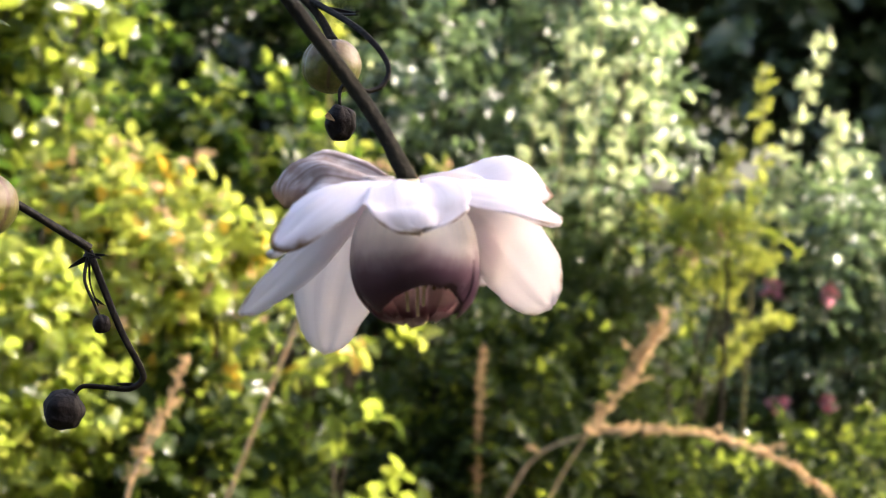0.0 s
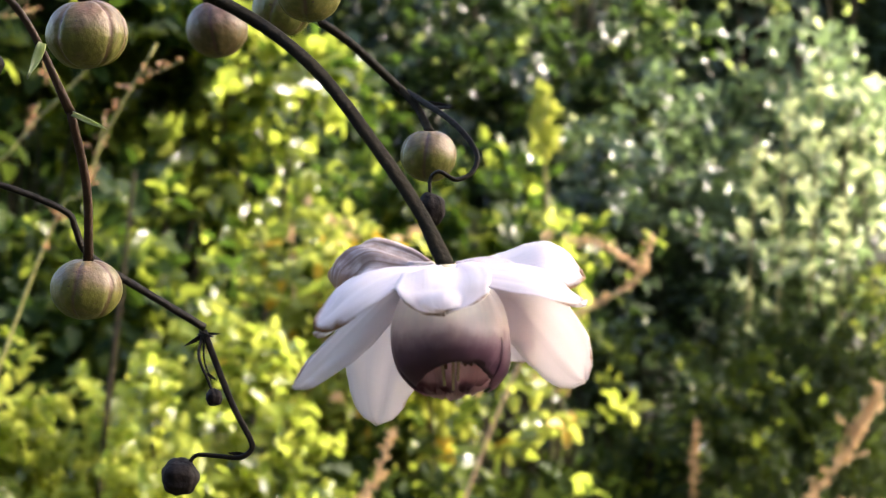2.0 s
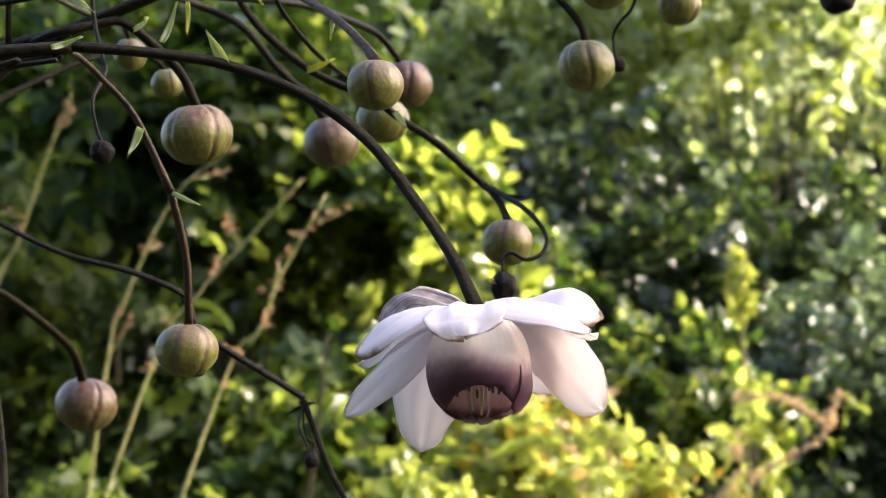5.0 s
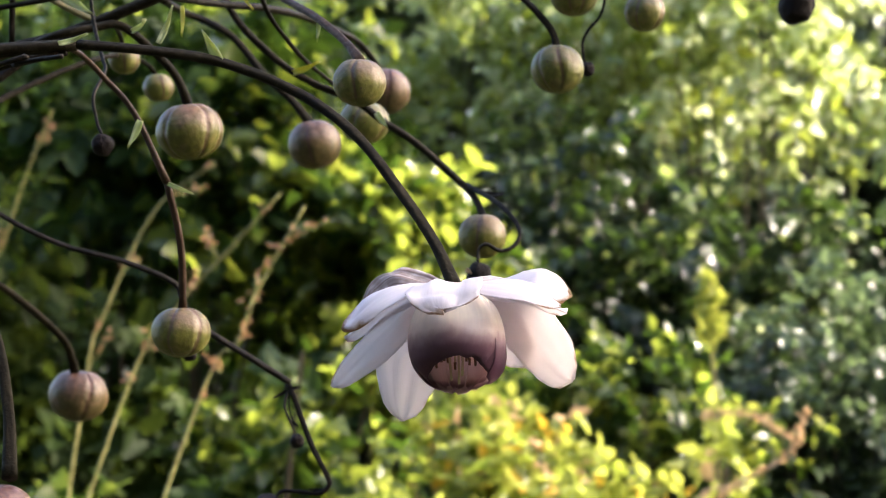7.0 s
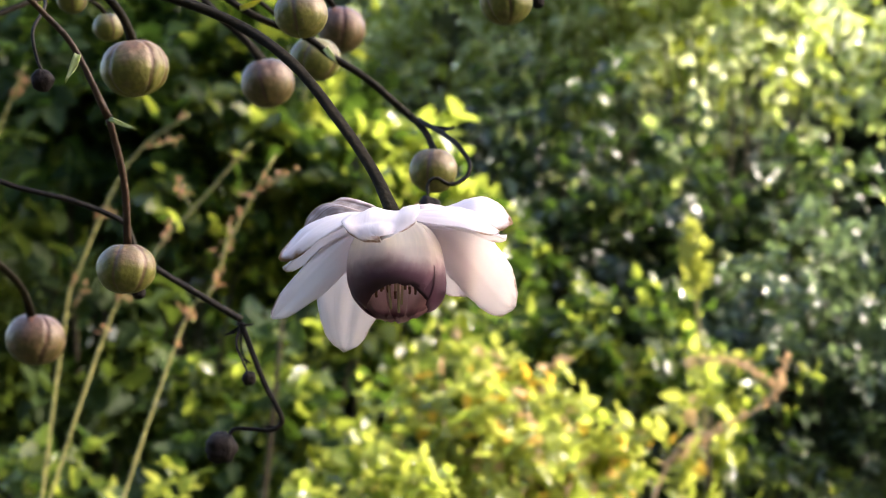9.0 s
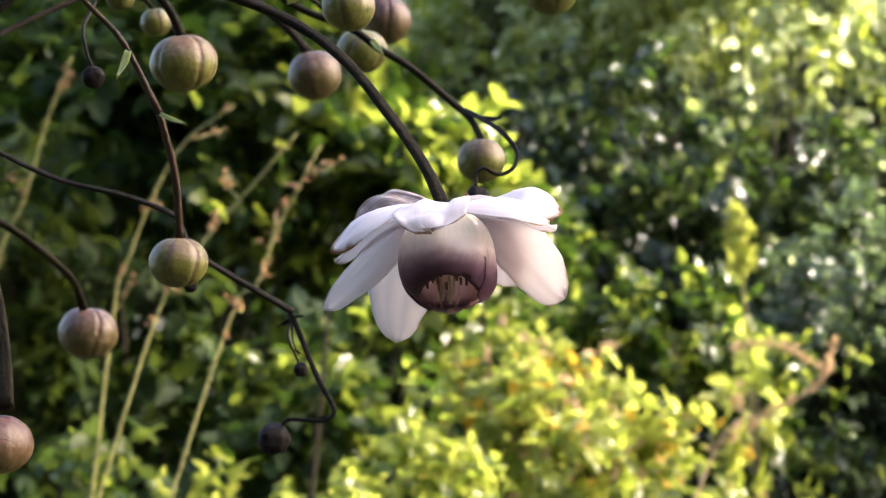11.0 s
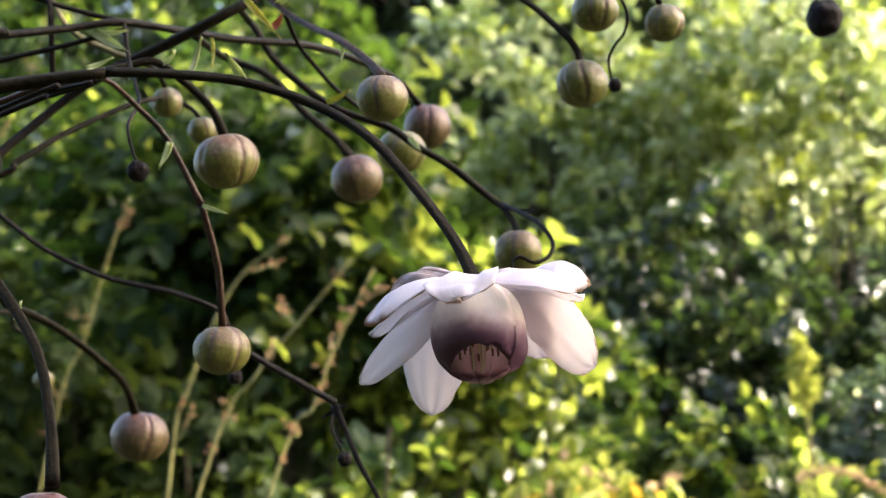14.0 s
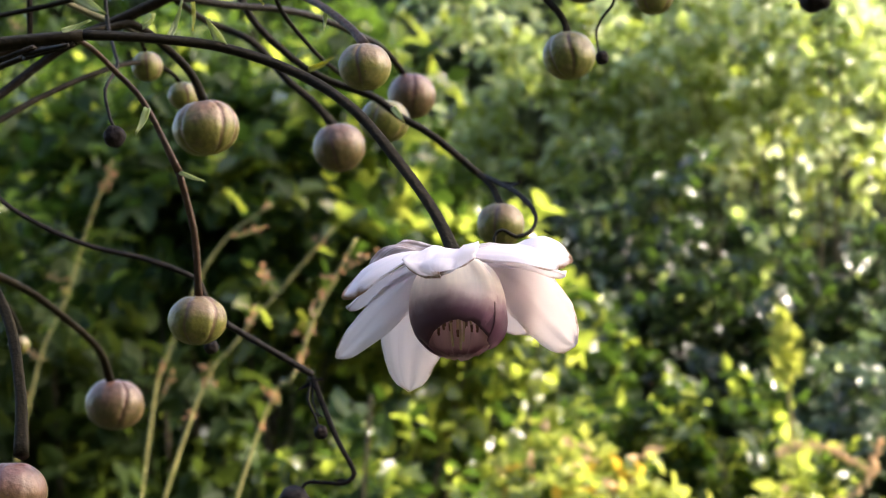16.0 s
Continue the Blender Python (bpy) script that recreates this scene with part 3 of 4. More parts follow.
bush("shrub", "shaded blue-green shrub with drooping shoots", "shrub", (0.66, 3.08), (0.10, 0.08), 0.0, 0.46, 16, 240, 6, 0.10, 0.026, LEAF_BLUE, 44, 0.07, 0.45, 0.1, 0.9, BACK, 12, [(LEAF_SILVER_GLINT, 0.15)])
bush("perennial", "low dark green growth near the ground", "plant", (0.45, 2.1), (0.26, 0.2), 0.0, 0.22, 30, 700, 5, 0.07, 0.020, LEAF_DEEP, 45, 0.07, 0.45, 0.4, 0.3, "shaded perennials", 12, [(LEAF_GREEN, 0.35)])
bush("shrub", "yellow-green shoots at the top of an olive shrub", "shrub", (0.37, 2.38), (0.07, 0.05), 0.40, 0.54, 8, 70, 6, 0.08, 0.018, LEAF_YELLOW, 48, 0.04, 0.45, 0.5, 0.3, BACK, 6, [(LEAF_GREEN, 0.4)])
pinks = bush("shrub", "shaded blue-green shrub with a few pink flowers", "shrub", (0.82, 3.15), (0.30, 0.2), 0.0, 0.48, 26, 520, 6, 0.10, 0.026, LEAF_BLUE, 6, 0.10, 0.5, 0.1, 0.8, BACK, 16, [(LEAF_SHADE, 0.2), (LEAF_SILVER_GLINT, 0.1)])
for i, at in enumerate([(0.50, 2.98, 0.40), (0.70, 2.96, 0.30), (0.60, 2.97, 0.31), (0.61, 2.95, 0.10), (0.70, 2.95, 0.10), (0.45, 2.96, 0.37)]):
    rng = np.random.default_rng(90 + i)
    out = rng.normal(size=(14, 3))
    out[:, 1] -= 0.8
    mesh = scatter_leaves(out * 0.004, out, rng.normal(size=(14, 3)), np.full(14, 0.020), 0.9)
    link_part("flower", mesh, PETAL_PINK, pinks, at, "pink flower")

YEL = "sunlit perennials"
SHADY = "shaded perennials"
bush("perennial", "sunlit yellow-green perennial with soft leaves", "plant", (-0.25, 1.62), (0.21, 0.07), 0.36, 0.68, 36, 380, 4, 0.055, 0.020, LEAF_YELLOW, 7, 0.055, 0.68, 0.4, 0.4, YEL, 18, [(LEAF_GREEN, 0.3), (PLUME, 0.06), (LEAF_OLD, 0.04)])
# below, dark leaves carry painted shade and LEAF_GREEN shares carry painted sun
bush("perennial", "green perennial, glinting leaves put in by lighter colour", "plant", (-0.22, 1.47), (0.24, 0.08), 0.0, 0.42, 34, 460, 4, 0.06, 0.024, LEAF_DEEP, 17, 0.06, 0.68, 0.4, 0.4, SHADY, 14, [(LEAF_GREEN, 0.28)])
bush("perennial", "deep green perennial with soft leaves, sun put in by lighter ones", "plant", (0.05, 1.82), (0.12, 0.08), 0.05, 0.48, 24, 460, 5, 0.06, 0.018, LEAF_DEEP, 8, 0.06, 0.5, 0.4, 0.4, SHADY, 14, [(LEAF_GREEN, 0.12)])
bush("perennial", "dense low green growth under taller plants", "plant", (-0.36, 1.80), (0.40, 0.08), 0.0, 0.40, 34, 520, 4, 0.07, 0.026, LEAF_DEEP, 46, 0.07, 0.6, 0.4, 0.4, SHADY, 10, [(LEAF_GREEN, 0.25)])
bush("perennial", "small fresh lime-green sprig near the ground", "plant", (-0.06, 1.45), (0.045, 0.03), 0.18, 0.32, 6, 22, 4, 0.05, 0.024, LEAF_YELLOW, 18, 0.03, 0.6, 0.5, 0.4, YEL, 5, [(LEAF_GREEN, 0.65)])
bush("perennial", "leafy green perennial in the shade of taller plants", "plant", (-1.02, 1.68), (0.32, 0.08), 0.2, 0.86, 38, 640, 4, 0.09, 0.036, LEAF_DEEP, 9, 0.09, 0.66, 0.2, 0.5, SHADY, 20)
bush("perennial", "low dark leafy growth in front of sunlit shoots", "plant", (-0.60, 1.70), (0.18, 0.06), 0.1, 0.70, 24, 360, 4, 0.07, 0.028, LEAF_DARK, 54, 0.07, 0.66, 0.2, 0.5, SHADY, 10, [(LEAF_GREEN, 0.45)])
bush("perennial", "broad-leaved green perennial, sunlit leaves put in by lighter colour", "plant", (-0.90, 1.98), (0.32, 0.12), 0.86, 1.20, 34, 440, 4, 0.10, 0.038, LEAF_DARK, 10, 0.09, 0.68, 0.3, 0.5, SHADY, 20, [(LEAF_GREEN, 0.32)])
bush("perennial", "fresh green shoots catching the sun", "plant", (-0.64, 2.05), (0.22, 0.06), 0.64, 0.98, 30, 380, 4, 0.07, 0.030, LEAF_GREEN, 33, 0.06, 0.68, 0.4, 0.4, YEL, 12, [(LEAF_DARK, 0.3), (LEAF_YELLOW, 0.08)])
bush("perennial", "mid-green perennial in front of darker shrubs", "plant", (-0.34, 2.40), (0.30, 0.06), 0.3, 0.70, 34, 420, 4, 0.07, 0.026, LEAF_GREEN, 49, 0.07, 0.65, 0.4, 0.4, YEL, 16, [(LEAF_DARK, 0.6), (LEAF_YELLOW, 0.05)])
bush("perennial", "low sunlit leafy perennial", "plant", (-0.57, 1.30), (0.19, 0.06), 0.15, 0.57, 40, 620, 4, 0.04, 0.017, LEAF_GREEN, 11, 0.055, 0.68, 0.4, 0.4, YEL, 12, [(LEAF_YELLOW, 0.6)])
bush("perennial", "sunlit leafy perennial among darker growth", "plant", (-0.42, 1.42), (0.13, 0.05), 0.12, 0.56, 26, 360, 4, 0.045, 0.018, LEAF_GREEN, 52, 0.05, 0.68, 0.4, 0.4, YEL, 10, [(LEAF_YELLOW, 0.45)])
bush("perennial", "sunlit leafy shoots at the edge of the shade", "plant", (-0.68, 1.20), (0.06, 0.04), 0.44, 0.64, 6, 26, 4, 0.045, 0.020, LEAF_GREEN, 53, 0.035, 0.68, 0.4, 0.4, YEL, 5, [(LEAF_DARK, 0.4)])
bush("perennial", "young shoot with large soft green leaves", "plant", (-0.43, 1.25), (0.03, 0.02), 0.70, 0.77, 1, 1, 2, 0.03, 0.034, LEAF_DARK, 47, 0.02, 0.75, 0.4, 0.4, SHADY, 2)
STALK = "dry straw-coloured stalk with tufts of brown seed heads"
spike("seed_spike", STALK, [(-0.264, 0.55, 0.70), (-0.240, 0.55, 0.736), (-0.226, 0.55, 0.765), (-0.202, 0.55, 0.803)], 0.0007, 5, 6, 0.0042, SEED, 1, 0.0, 0.0042, twigs=3, twig=0.020)
spike("seed_spike", STALK, [(-0.324, 0.6, 0.705), (-0.290, 0.6, 0.757), (-0.262, 0.6, 0.784), (-0.231, 0.6, 0.814)], 0.0007, 3, 6, 0.0042, SEED, 2, 0.0, 0.0042, twigs=3, twig=0.020)
spike("seed_spike", STALK, [(-0.536, 0.82, 0.737), (-0.506, 0.82, 0.801), (-0.485, 0.82, 0.854), (-0.465, 0.82, 0.895)], 0.0008, 3, 6, 0.0042, SEED, 3, 0.0, 0.0042, twigs=3, twig=0.020)
spike("seed_spike", STALK, [(-0.415, 0.75, 0.706), (-0.400, 0.75, 0.755), (-0.364, 0.75, 0.819), (-0.323, 0.75, 0.847)], 0.0008, 3, 6, 0.0042, SEED, 4, 0.0, 0.0042, twigs=3, twig=0.020)
spike("seed_spike", STALK, [(-0.70, 1.0, 0.93), (-0.674, 1.0, 0.969), (-0.638, 1.0, 1.030), (-0.614, 1.0, 1.088)], 0.00065, 3, 6, 0.0042, SEED, 14, 0.0, 0.0042, twigs=3, twig=0.020)
spike("flower_spike", "arching pale pink-brown flower spike with a side branch", [(-0.101, 1.3, 0.564), (-0.052, 1.3, 0.593), (-0.007, 1.3, 0.621), (0.008, 1.3, 0.661)], 0.0013, 44, 9, 0.005, PLUME, 5, 0.0, 0.004, STEM_PINK, branch=[(-0.004, 1.305, 0.630), (-0.035, 1.31, 0.651), (-0.068, 1.31, 0.655)])
spike("flower_spike", "pinkish brown plume of dry florets", [(0.118, 1.5, 0.329), (0.179, 1.5, 0.420), (0.206, 1.5, 0.465), (0.224, 1.5, 0.499)], 0.0013, 90, 8, 0.010, PLUME, 6, 0.2, 0.0045, STEM_PINK, twigs=9, twig=0.022)
spike("flower_spike", "upright pinkish brown flower spike", [(0.041, 1.69, 0.261), (0.043, 1.69, 0.350), (0.047, 1.69, 0.434)], 0.0014, 70, 8, 0.008, PLUME, 7, 0.1, 0.0045, STEM_PINK)
spike("flower_spike", "arching pinkish flower spike", [(0.068, 1.5, 0.311), (0.101, 1.5, 0.357), (0.157, 1.48, 0.382), (0.218, 1.44, 0.392), (0.274, 1.4, 0.390), (0.327, 1.4, 0.368), (0.369, 1.4, 0.337)], 0.0014, 84, 8, 0.009, PLUME, 8, 0.3, 0.0045, STEM_PINK, twigs=6, twig=0.022)
spike("flower_spike", "loose yellow flower head", [(-0.153, 2.24, 0.634), (-0.154, 2.24, 0.704), (-0.151, 2.24, 0.800)], 0.003, 18, 14, 0.038, LEAF_YELLOW, 21, 0.5, 0.016, STEM_GREEN, "tall spires")
spike("flower_spike", "pale silvery spire of small flowers", [(0.58, 3.1, 0.25), (0.63, 3.1, 0.50), (0.72, 3.1, 0.78)], 0.004, 26, 10, 0.045, LEAF_SILVER_GLINT, 22, 0.2, 0.018, STEM_GREEN, "tall spires")
spike("flower_spike", "pale silvery spire of small flowers", [(0.78, 3.12, 0.25), (0.75, 3.12, 0.45), (0.74, 3.12, 0.62)], 0.004, 30, 12, 0.05, LEAF_SILVER_GLINT, 23, 0.2, 0.018, STEM_GREEN, "tall spires")
spike("flower_spike", "yellowish spire among dark leaves", [(0.50, 2.6, 0.45), (0.51, 2.6, 0.58), (0.51, 2.6, 0.72)], 0.003, 18, 10, 0.025, LEAF_YELLOW, 24, 0.3, 0.013, STEM_GREEN, "tall spires")
spike("flower_spike", "drooping pinkish stalk with small tufts", [(-0.236, 1.12, 0.425), (-0.222, 1.12, 0.453), (-0.207, 1.12, 0.484), (-0.191, 1.12, 0.523)], 0.0014, 22, 8, 0.008, PLUME, 31, 0.0, 0.005, STEM_PINK)
for i, (p, q, tip) in enumerate([((0.42, 2.4, 0.26), (0.46, 2.4, 0.32), (0.52, 2.4, 0.345)), ((0.42, 2.42, 0.36), (0.45, 2.42, 0.41), (0.50, 2.42, 0.435)), ((0.36, 2.4, 0.47), (0.40, 2.4, 0.53), (0.44, 2.4, 0.60))]):
    spike("flower_spike", "arching yellow-green spray of small leaves", [p, q, tip], 0.0018, 60, 8, 0.026, LEAF_YELLOW, 32 + i, 0.0, 0.010, STEM_GREEN, "yellow sprays", twigs=7, twig=0.035)
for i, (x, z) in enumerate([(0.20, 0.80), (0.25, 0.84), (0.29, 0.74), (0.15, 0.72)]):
    spike("flower_spike", "silvery shoot with small pale leaves", [(x - 0.02, 2.55, z - 0.38), (x - 0.01, 2.55, z - 0.18), (x, 2.55, z)], 0.003, 13, 9, 0.035, LEAF_SILVER_GLINT, 36 + i, 0.1, 0.018, STEM_GREEN, "silvery shoots")


# ---- the plant with the nodding flower ----
plant = thing("anemone_plant", (-0.42, 0.05, 0), "tall plant with nodding white and purple flower and round buds", "flowering plant")

# stems
stem(plant, [(-0.42, 0.05, 0), (-0.40, 0.045, 0.42), (-0.31, 0.03, 0.68), (-0.19, 0.005, 0.768), (-0.1034, 0.0000, 0.7918), (-0.0874, 0.0030, 0.7937), (-0.0691, 0.0090, 0.7949)], 0.0030, 0.0010, STEM)
stem(plant, [(-0.0691, 0.0090, 0.7949), (-0.0580, 0.0130, 0.7937), (-0.0457, 0.0180, 0.7914), (-0.0324, 0.0200, 0.7855), (-0.0211, 0.0170, 0.7772), (-0.0120, 0.0130, 0.7663), (-0.0052, 0.0085, 0.7572), (-0.0008, 0.0045, 0.7493)], 0.00085, 0.00095, STEM, swell=0.25)
stem(plant, [(-0.31, 0.03, 0.68), (-0.20, 0.04, 0.775), (-0.1259, 0.0450, 0.7978), (-0.1162, 0.0520, 0.8012), (-0.0960, 0.0550, 0.8047), (-0.0780, 0.0570, 0.8104), (-0.0633, 0.0600, 0.8165), (-0.0558, 0.0750, 0.8247), (-0.0363, 0.0900, 0.8360), (0.0013, 0.1000, 0.8454), (0.0486, 0.1400, 0.8581)], 0.0014, 0.0008, STEM)
stem(plant, [(-0.1020, 0.0560, 0.8034), (-0.0927, 0.0500, 0.8043), (-0.0858, 0.0535, 0.8060), (-0.0811, 0.0560, 0.8065), (-0.0760, 0.0597, 0.8018), (-0.0721, 0.0632, 0.7963), (-0.0705, 0.0667, 0.7894)], 0.0008, 0.00085, STEM, swell=0.3)
stem(plant, [(-0.0715, 0.0090, 0.7949), (-0.0731, 0.0200, 0.7948), (-0.0723, 0.0274, 0.7917), (-0.0673, 0.0297, 0.7849), (-0.0622, 0.0325, 0.7716)], 0.00048, 0.00056, STEM_RED, swell=0.35)
stem(plant, [(-0.0622, 0.0325, 0.7716), (-0.0615, 0.0366, 0.7600), (-0.0629, 0.0403, 0.7475)], 0.00066, 0.0007, STEM_RED, swell=0.25)
stem(plant, [(-0.0863, 0.0530, 0.8148), (-0.0833, 0.0480, 0.8057), (-0.0782, 0.0400, 0.7979), (-0.0758, 0.0360, 0.7941), (-0.0756, 0.0300, 0.7887), (-0.0741, 0.0280, 0.7833), (-0.0726, 0.0270, 0.7805)], 0.00042, 0.0003, STEM_BLACK)
stem(plant, [(-0.20, 0.01, 0.80), (-0.1102, 0.0300, 0.8107), (-0.1054, 0.0350, 0.8116), (-0.0950, 0.0470, 0.8141), (-0.0869, 0.0530, 0.8153), (-0.0802, 0.0650, 0.8150), (-0.0729, 0.0850, 0.8154), (-0.0656, 0.0980, 0.8160), (-0.0621, 0.1150, 0.8168), (-0.0607, 0.1400, 0.8171), (-0.0598, 0.1600, 0.8163), (-0.0570, 0.1717, 0.8095)], 0.0008, 0.0008, STEM_BLACK)
stem(plant, [(-0.0663, 0.0750, 0.8269), (-0.0582, 0.0700, 0.8184), (-0.0483, 0.0600, 0.8108), (-0.0376, 0.0500, 0.8041), (-0.0296, 0.0430, 0.7976), (-0.0255, 0.0390, 0.7930)], 0.0006, 0.0008, STEM_RED, swell=0.3)
stem(plant, [(-0.0569, 0.0700, 0.8176), (-0.0575, 0.0800, 0.8113), (-0.0563, 0.0900, 0.8064), (-0.0555, 0.1000, 0.8033), (-0.0534, 0.1150, 0.7998), (-0.0479, 0.1198, 0.7960)], 0.0005, 0.0005, STEM_BLACK)
stem(plant, [(-0.0743, 0.0620, 0.8124), (-0.0965, 0.1300, 0.8226), (-0.0870, 0.1363, 0.8172), (-0.0791, 0.1377, 0.8072), (-0.0723, 0.1387, 0.8003), (-0.0677, 0.1395, 0.7940)], 0.0008, 0.001, STEM, swell=0.3)
stem(plant, [(-0.0632, 0.0600, 0.8169), (-0.0752, 0.0950, 0.8225), (-0.0738, 0.0961, 0.8198), (-0.0699, 0.0974, 0.8121), (-0.0615, 0.0993, 0.8033), (-0.0541, 0.1007, 0.7983), (-0.0452, 0.1022, 0.7942), (-0.0392, 0.1034, 0.7892), (-0.0319, 0.1048, 0.7839), (-0.0219, 0.1070, 0.7741)], 0.0008, 0.0008, STEM)
stem(plant, [(-0.0232, 0.1070, 0.7755), (-0.0188, 0.1040, 0.7710), (-0.0157, 0.0988, 0.7660)], 0.0006, 0.0008, STEM, swell=0.3)
stem(plant, [(-0.0212, 0.1070, 0.7742), (-0.0111, 0.0950, 0.7684), (-0.0062, 0.0895, 0.7630), (-0.0066, 0.0870, 0.7595), (-0.0094, 0.0850, 0.7582), (-0.0122, 0.0840, 0.7597), (-0.0138, 0.0835, 0.7585), (-0.0139, 0.0830, 0.7558)], 0.00055, 0.0003, STEM_BLACK)
stem(plant, [(-0.0188, 0.1070, 0.7727), (-0.0150, 0.1040, 0.7712), (-0.0116, 0.1000, 0.7711)], 0.0004, 0.00015, STEM_BLACK)
stem(plant, [(-0.31, 0.03, 0.68), (-0.19, 0.04, 0.755), (-0.1351, 0.0650, 0.7618), (-0.1329, 0.0803, 0.7602), (-0.1310, 0.0947, 0.7565), (-0.1297, 0.1082, 0.7511), (-0.1287, 0.1260, 0.7422), (-0.1321, 0.1395, 0.7325)], 0.0009, 0.0009, STEM, swell=0.3)
stem(plant, [(-0.19, 0.02, 0.772), (-0.135, 0.014, 0.779), (-0.1009, 0.0100, 0.7687), (-0.0930, 0.0054, 0.7596), (-0.0854, 0.0010, 0.7513), (-0.0790, -0.0036, 0.7425), (-0.0742, -0.0096, 0.7308), (-0.0715, -0.0150, 0.7207)], 0.0008, 0.001, STEM, swell=0.3)
stem(plant, [(-0.20, 0.03, 0.775), (-0.1302, 0.0550, 0.7845), (-0.1215, 0.0583, 0.7782), (-0.1130, 0.0618, 0.7701), (-0.1007, 0.0662, 0.7629), (-0.0881, 0.0702, 0.7588), (-0.0785, 0.0734, 0.7542), (-0.0769, 0.0745, 0.7510), (-0.0760, 0.0757, 0.7473), (-0.0726, 0.0771, 0.7437), (-0.0624, 0.0810, 0.7363), (-0.0561, 0.0833, 0.7318)], 0.00045, 0.0007, STEM_BLACK)
stem(plant, [(-0.0563, 0.0833, 0.7314), (-0.0510, 0.0810, 0.7187), (-0.0475, 0.0805, 0.7119), (-0.0474, 0.0805, 0.7098), (-0.0495, 0.0800, 0.7085), (-0.0537, 0.0795, 0.7089), (-0.0571, 0.0790, 0.7091), (-0.0586, 0.0785, 0.7076)], 0.0006, 0.00035, STEM_BLACK)
stem(plant, [(-0.0566, 0.0833, 0.7303), (-0.0567, 0.0810, 0.7268), (-0.0550, 0.0800, 0.7230), (-0.0538, 0.0798, 0.7200)], 0.0003, 0.00022, STEM_BLACK)
stem(plant, [(-0.0563, 0.0833, 0.7303), (-0.0560, 0.0820, 0.7261), (-0.0545, 0.0810, 0.7224)], 0.00022, 0.00012, STEM_BLACK)
stem(plant, [(-0.20, 0.03, 0.76), (-0.1210, 0.0400, 0.7808), (-0.1128, 0.0450, 0.7893), (-0.1073, 0.0500, 0.7953), (-0.0997, 0.0540, 0.8016), (-0.0920, 0.0550, 0.8050)], 0.0011, 0.0008, STEM_BLACK)
stem(plant, [(-0.22, 0.03, 0.755), (-0.1305, 0.0600, 0.7850), (-0.1205, 0.0650, 0.7906), (-0.1143, 0.0750, 0.7972), (-0.1044, 0.0900, 0.8051), (-0.1012, 0.1050, 0.8086), (-0.1014, 0.1180, 0.8081), (-0.1005, 0.1217, 0.8057)], 0.0008, 0.0005, STEM)
stem(plant, [(-0.0857, 0.0560, 0.8071), (-0.0932, 0.0800, 0.8111), (-0.0999, 0.0980, 0.8129), (-0.1016, 0.1040, 0.8113)], 0.0005, 0.0005, STEM)
stem(plant, [(-0.20, 0.02, 0.87), (-0.1188, 0.0500, 0.8288), (-0.1135, 0.0500, 0.8262), (-0.1029, 0.0500, 0.8215), (-0.0948, 0.0520, 0.8183), (-0.0869, 0.0530, 0.8155)], 0.0006, 0.0005, STEM)
stem(plant, [(-0.1025, 0.0500, 0.8307), (-0.1020, 0.0500, 0.8232), (-0.1019, 0.0500, 0.8159), (-0.1040, 0.0530, 0.8032)], 0.0006, 0.0006, STEM_BLACK)
stem(plant, [(-0.1088, 0.0550, 0.8378), (-0.1065, 0.0550, 0.8299), (-0.1030, 0.0550, 0.8207), (-0.0993, 0.0550, 0.8152), (-0.0921, 0.0560, 0.8105), (-0.0857, 0.0560, 0.8074)], 0.0005, 0.0007, STEM_GREEN)
stem(plant, [(-0.20, 0.02, 0.80), (-0.1200, 0.0500, 0.8100), (-0.1145, 0.0500, 0.8103), (-0.1036, 0.0500, 0.8110), (-0.0942, 0.0500, 0.8118), (-0.0861, 0.0530, 0.8137)], 0.0006, 0.0005, STEM)
stem(plant, [(-0.0264, 0.0930, 0.8388), (-0.0134, 0.0930, 0.8215), (-0.0065, 0.0940, 0.8150), (-0.0007, 0.0940, 0.8085), (0.0018, 0.0940, 0.8046), (0.0025, 0.0939, 0.8011)], 0.0006, 0.0008, STEM, swell=0.3)
stem(plant, [(0.0013, 0.1000, 0.8454), (0.0062, 0.0970, 0.8284), (0.0075, 0.0960, 0.8216), (0.0071, 0.0950, 0.8171)], 0.0006, 0.0007, STEM)
stem(plant, [(0.0091, 0.1070, 0.8477), (0.0152, 0.0970, 0.8232), (0.0193, 0.0955, 0.8169), (0.0209, 0.0953, 0.8124)], 0.0006, 0.0007, STEM)
stem(plant, [(0.0035, 0.1020, 0.8461), (0.0045, 0.1050, 0.8220), (0.0089, 0.1080, 0.8196), (0.0109, 0.1100, 0.8150), (0.0096, 0.1120, 0.8109), (0.0068, 0.1130, 0.8082), (0.0051, 0.1140, 0.8054), (0.0053, 0.1140, 0.8010)], 0.0004, 0.0003, STEM_BLACK)
stem(plant, [(0.0486, 0.1400, 0.8581), (0.0514, 0.1650, 0.8415), (0.0491, 0.1710, 0.8316), (0.0491, 0.1712, 0.8240)], 0.0005, 0.0004, STEM_BLACK)
stem(plant, [(-0.0432, 0.0860, 0.8329), (-0.0422, 0.0950, 0.8315), (-0.0443, 0.1000, 0.8270)], 0.0003, 0.0003, STEM_BLACK)
stem(plant, [(-0.24, 0.10, 0.74), (-0.1947, 0.1700, 0.7664), (-0.1897, 0.1800, 0.7629), (-0.1893, 0.1900, 0.7580), (-0.1882, 0.1935, 0.7505)], 0.0006, 0.0006, STEM)

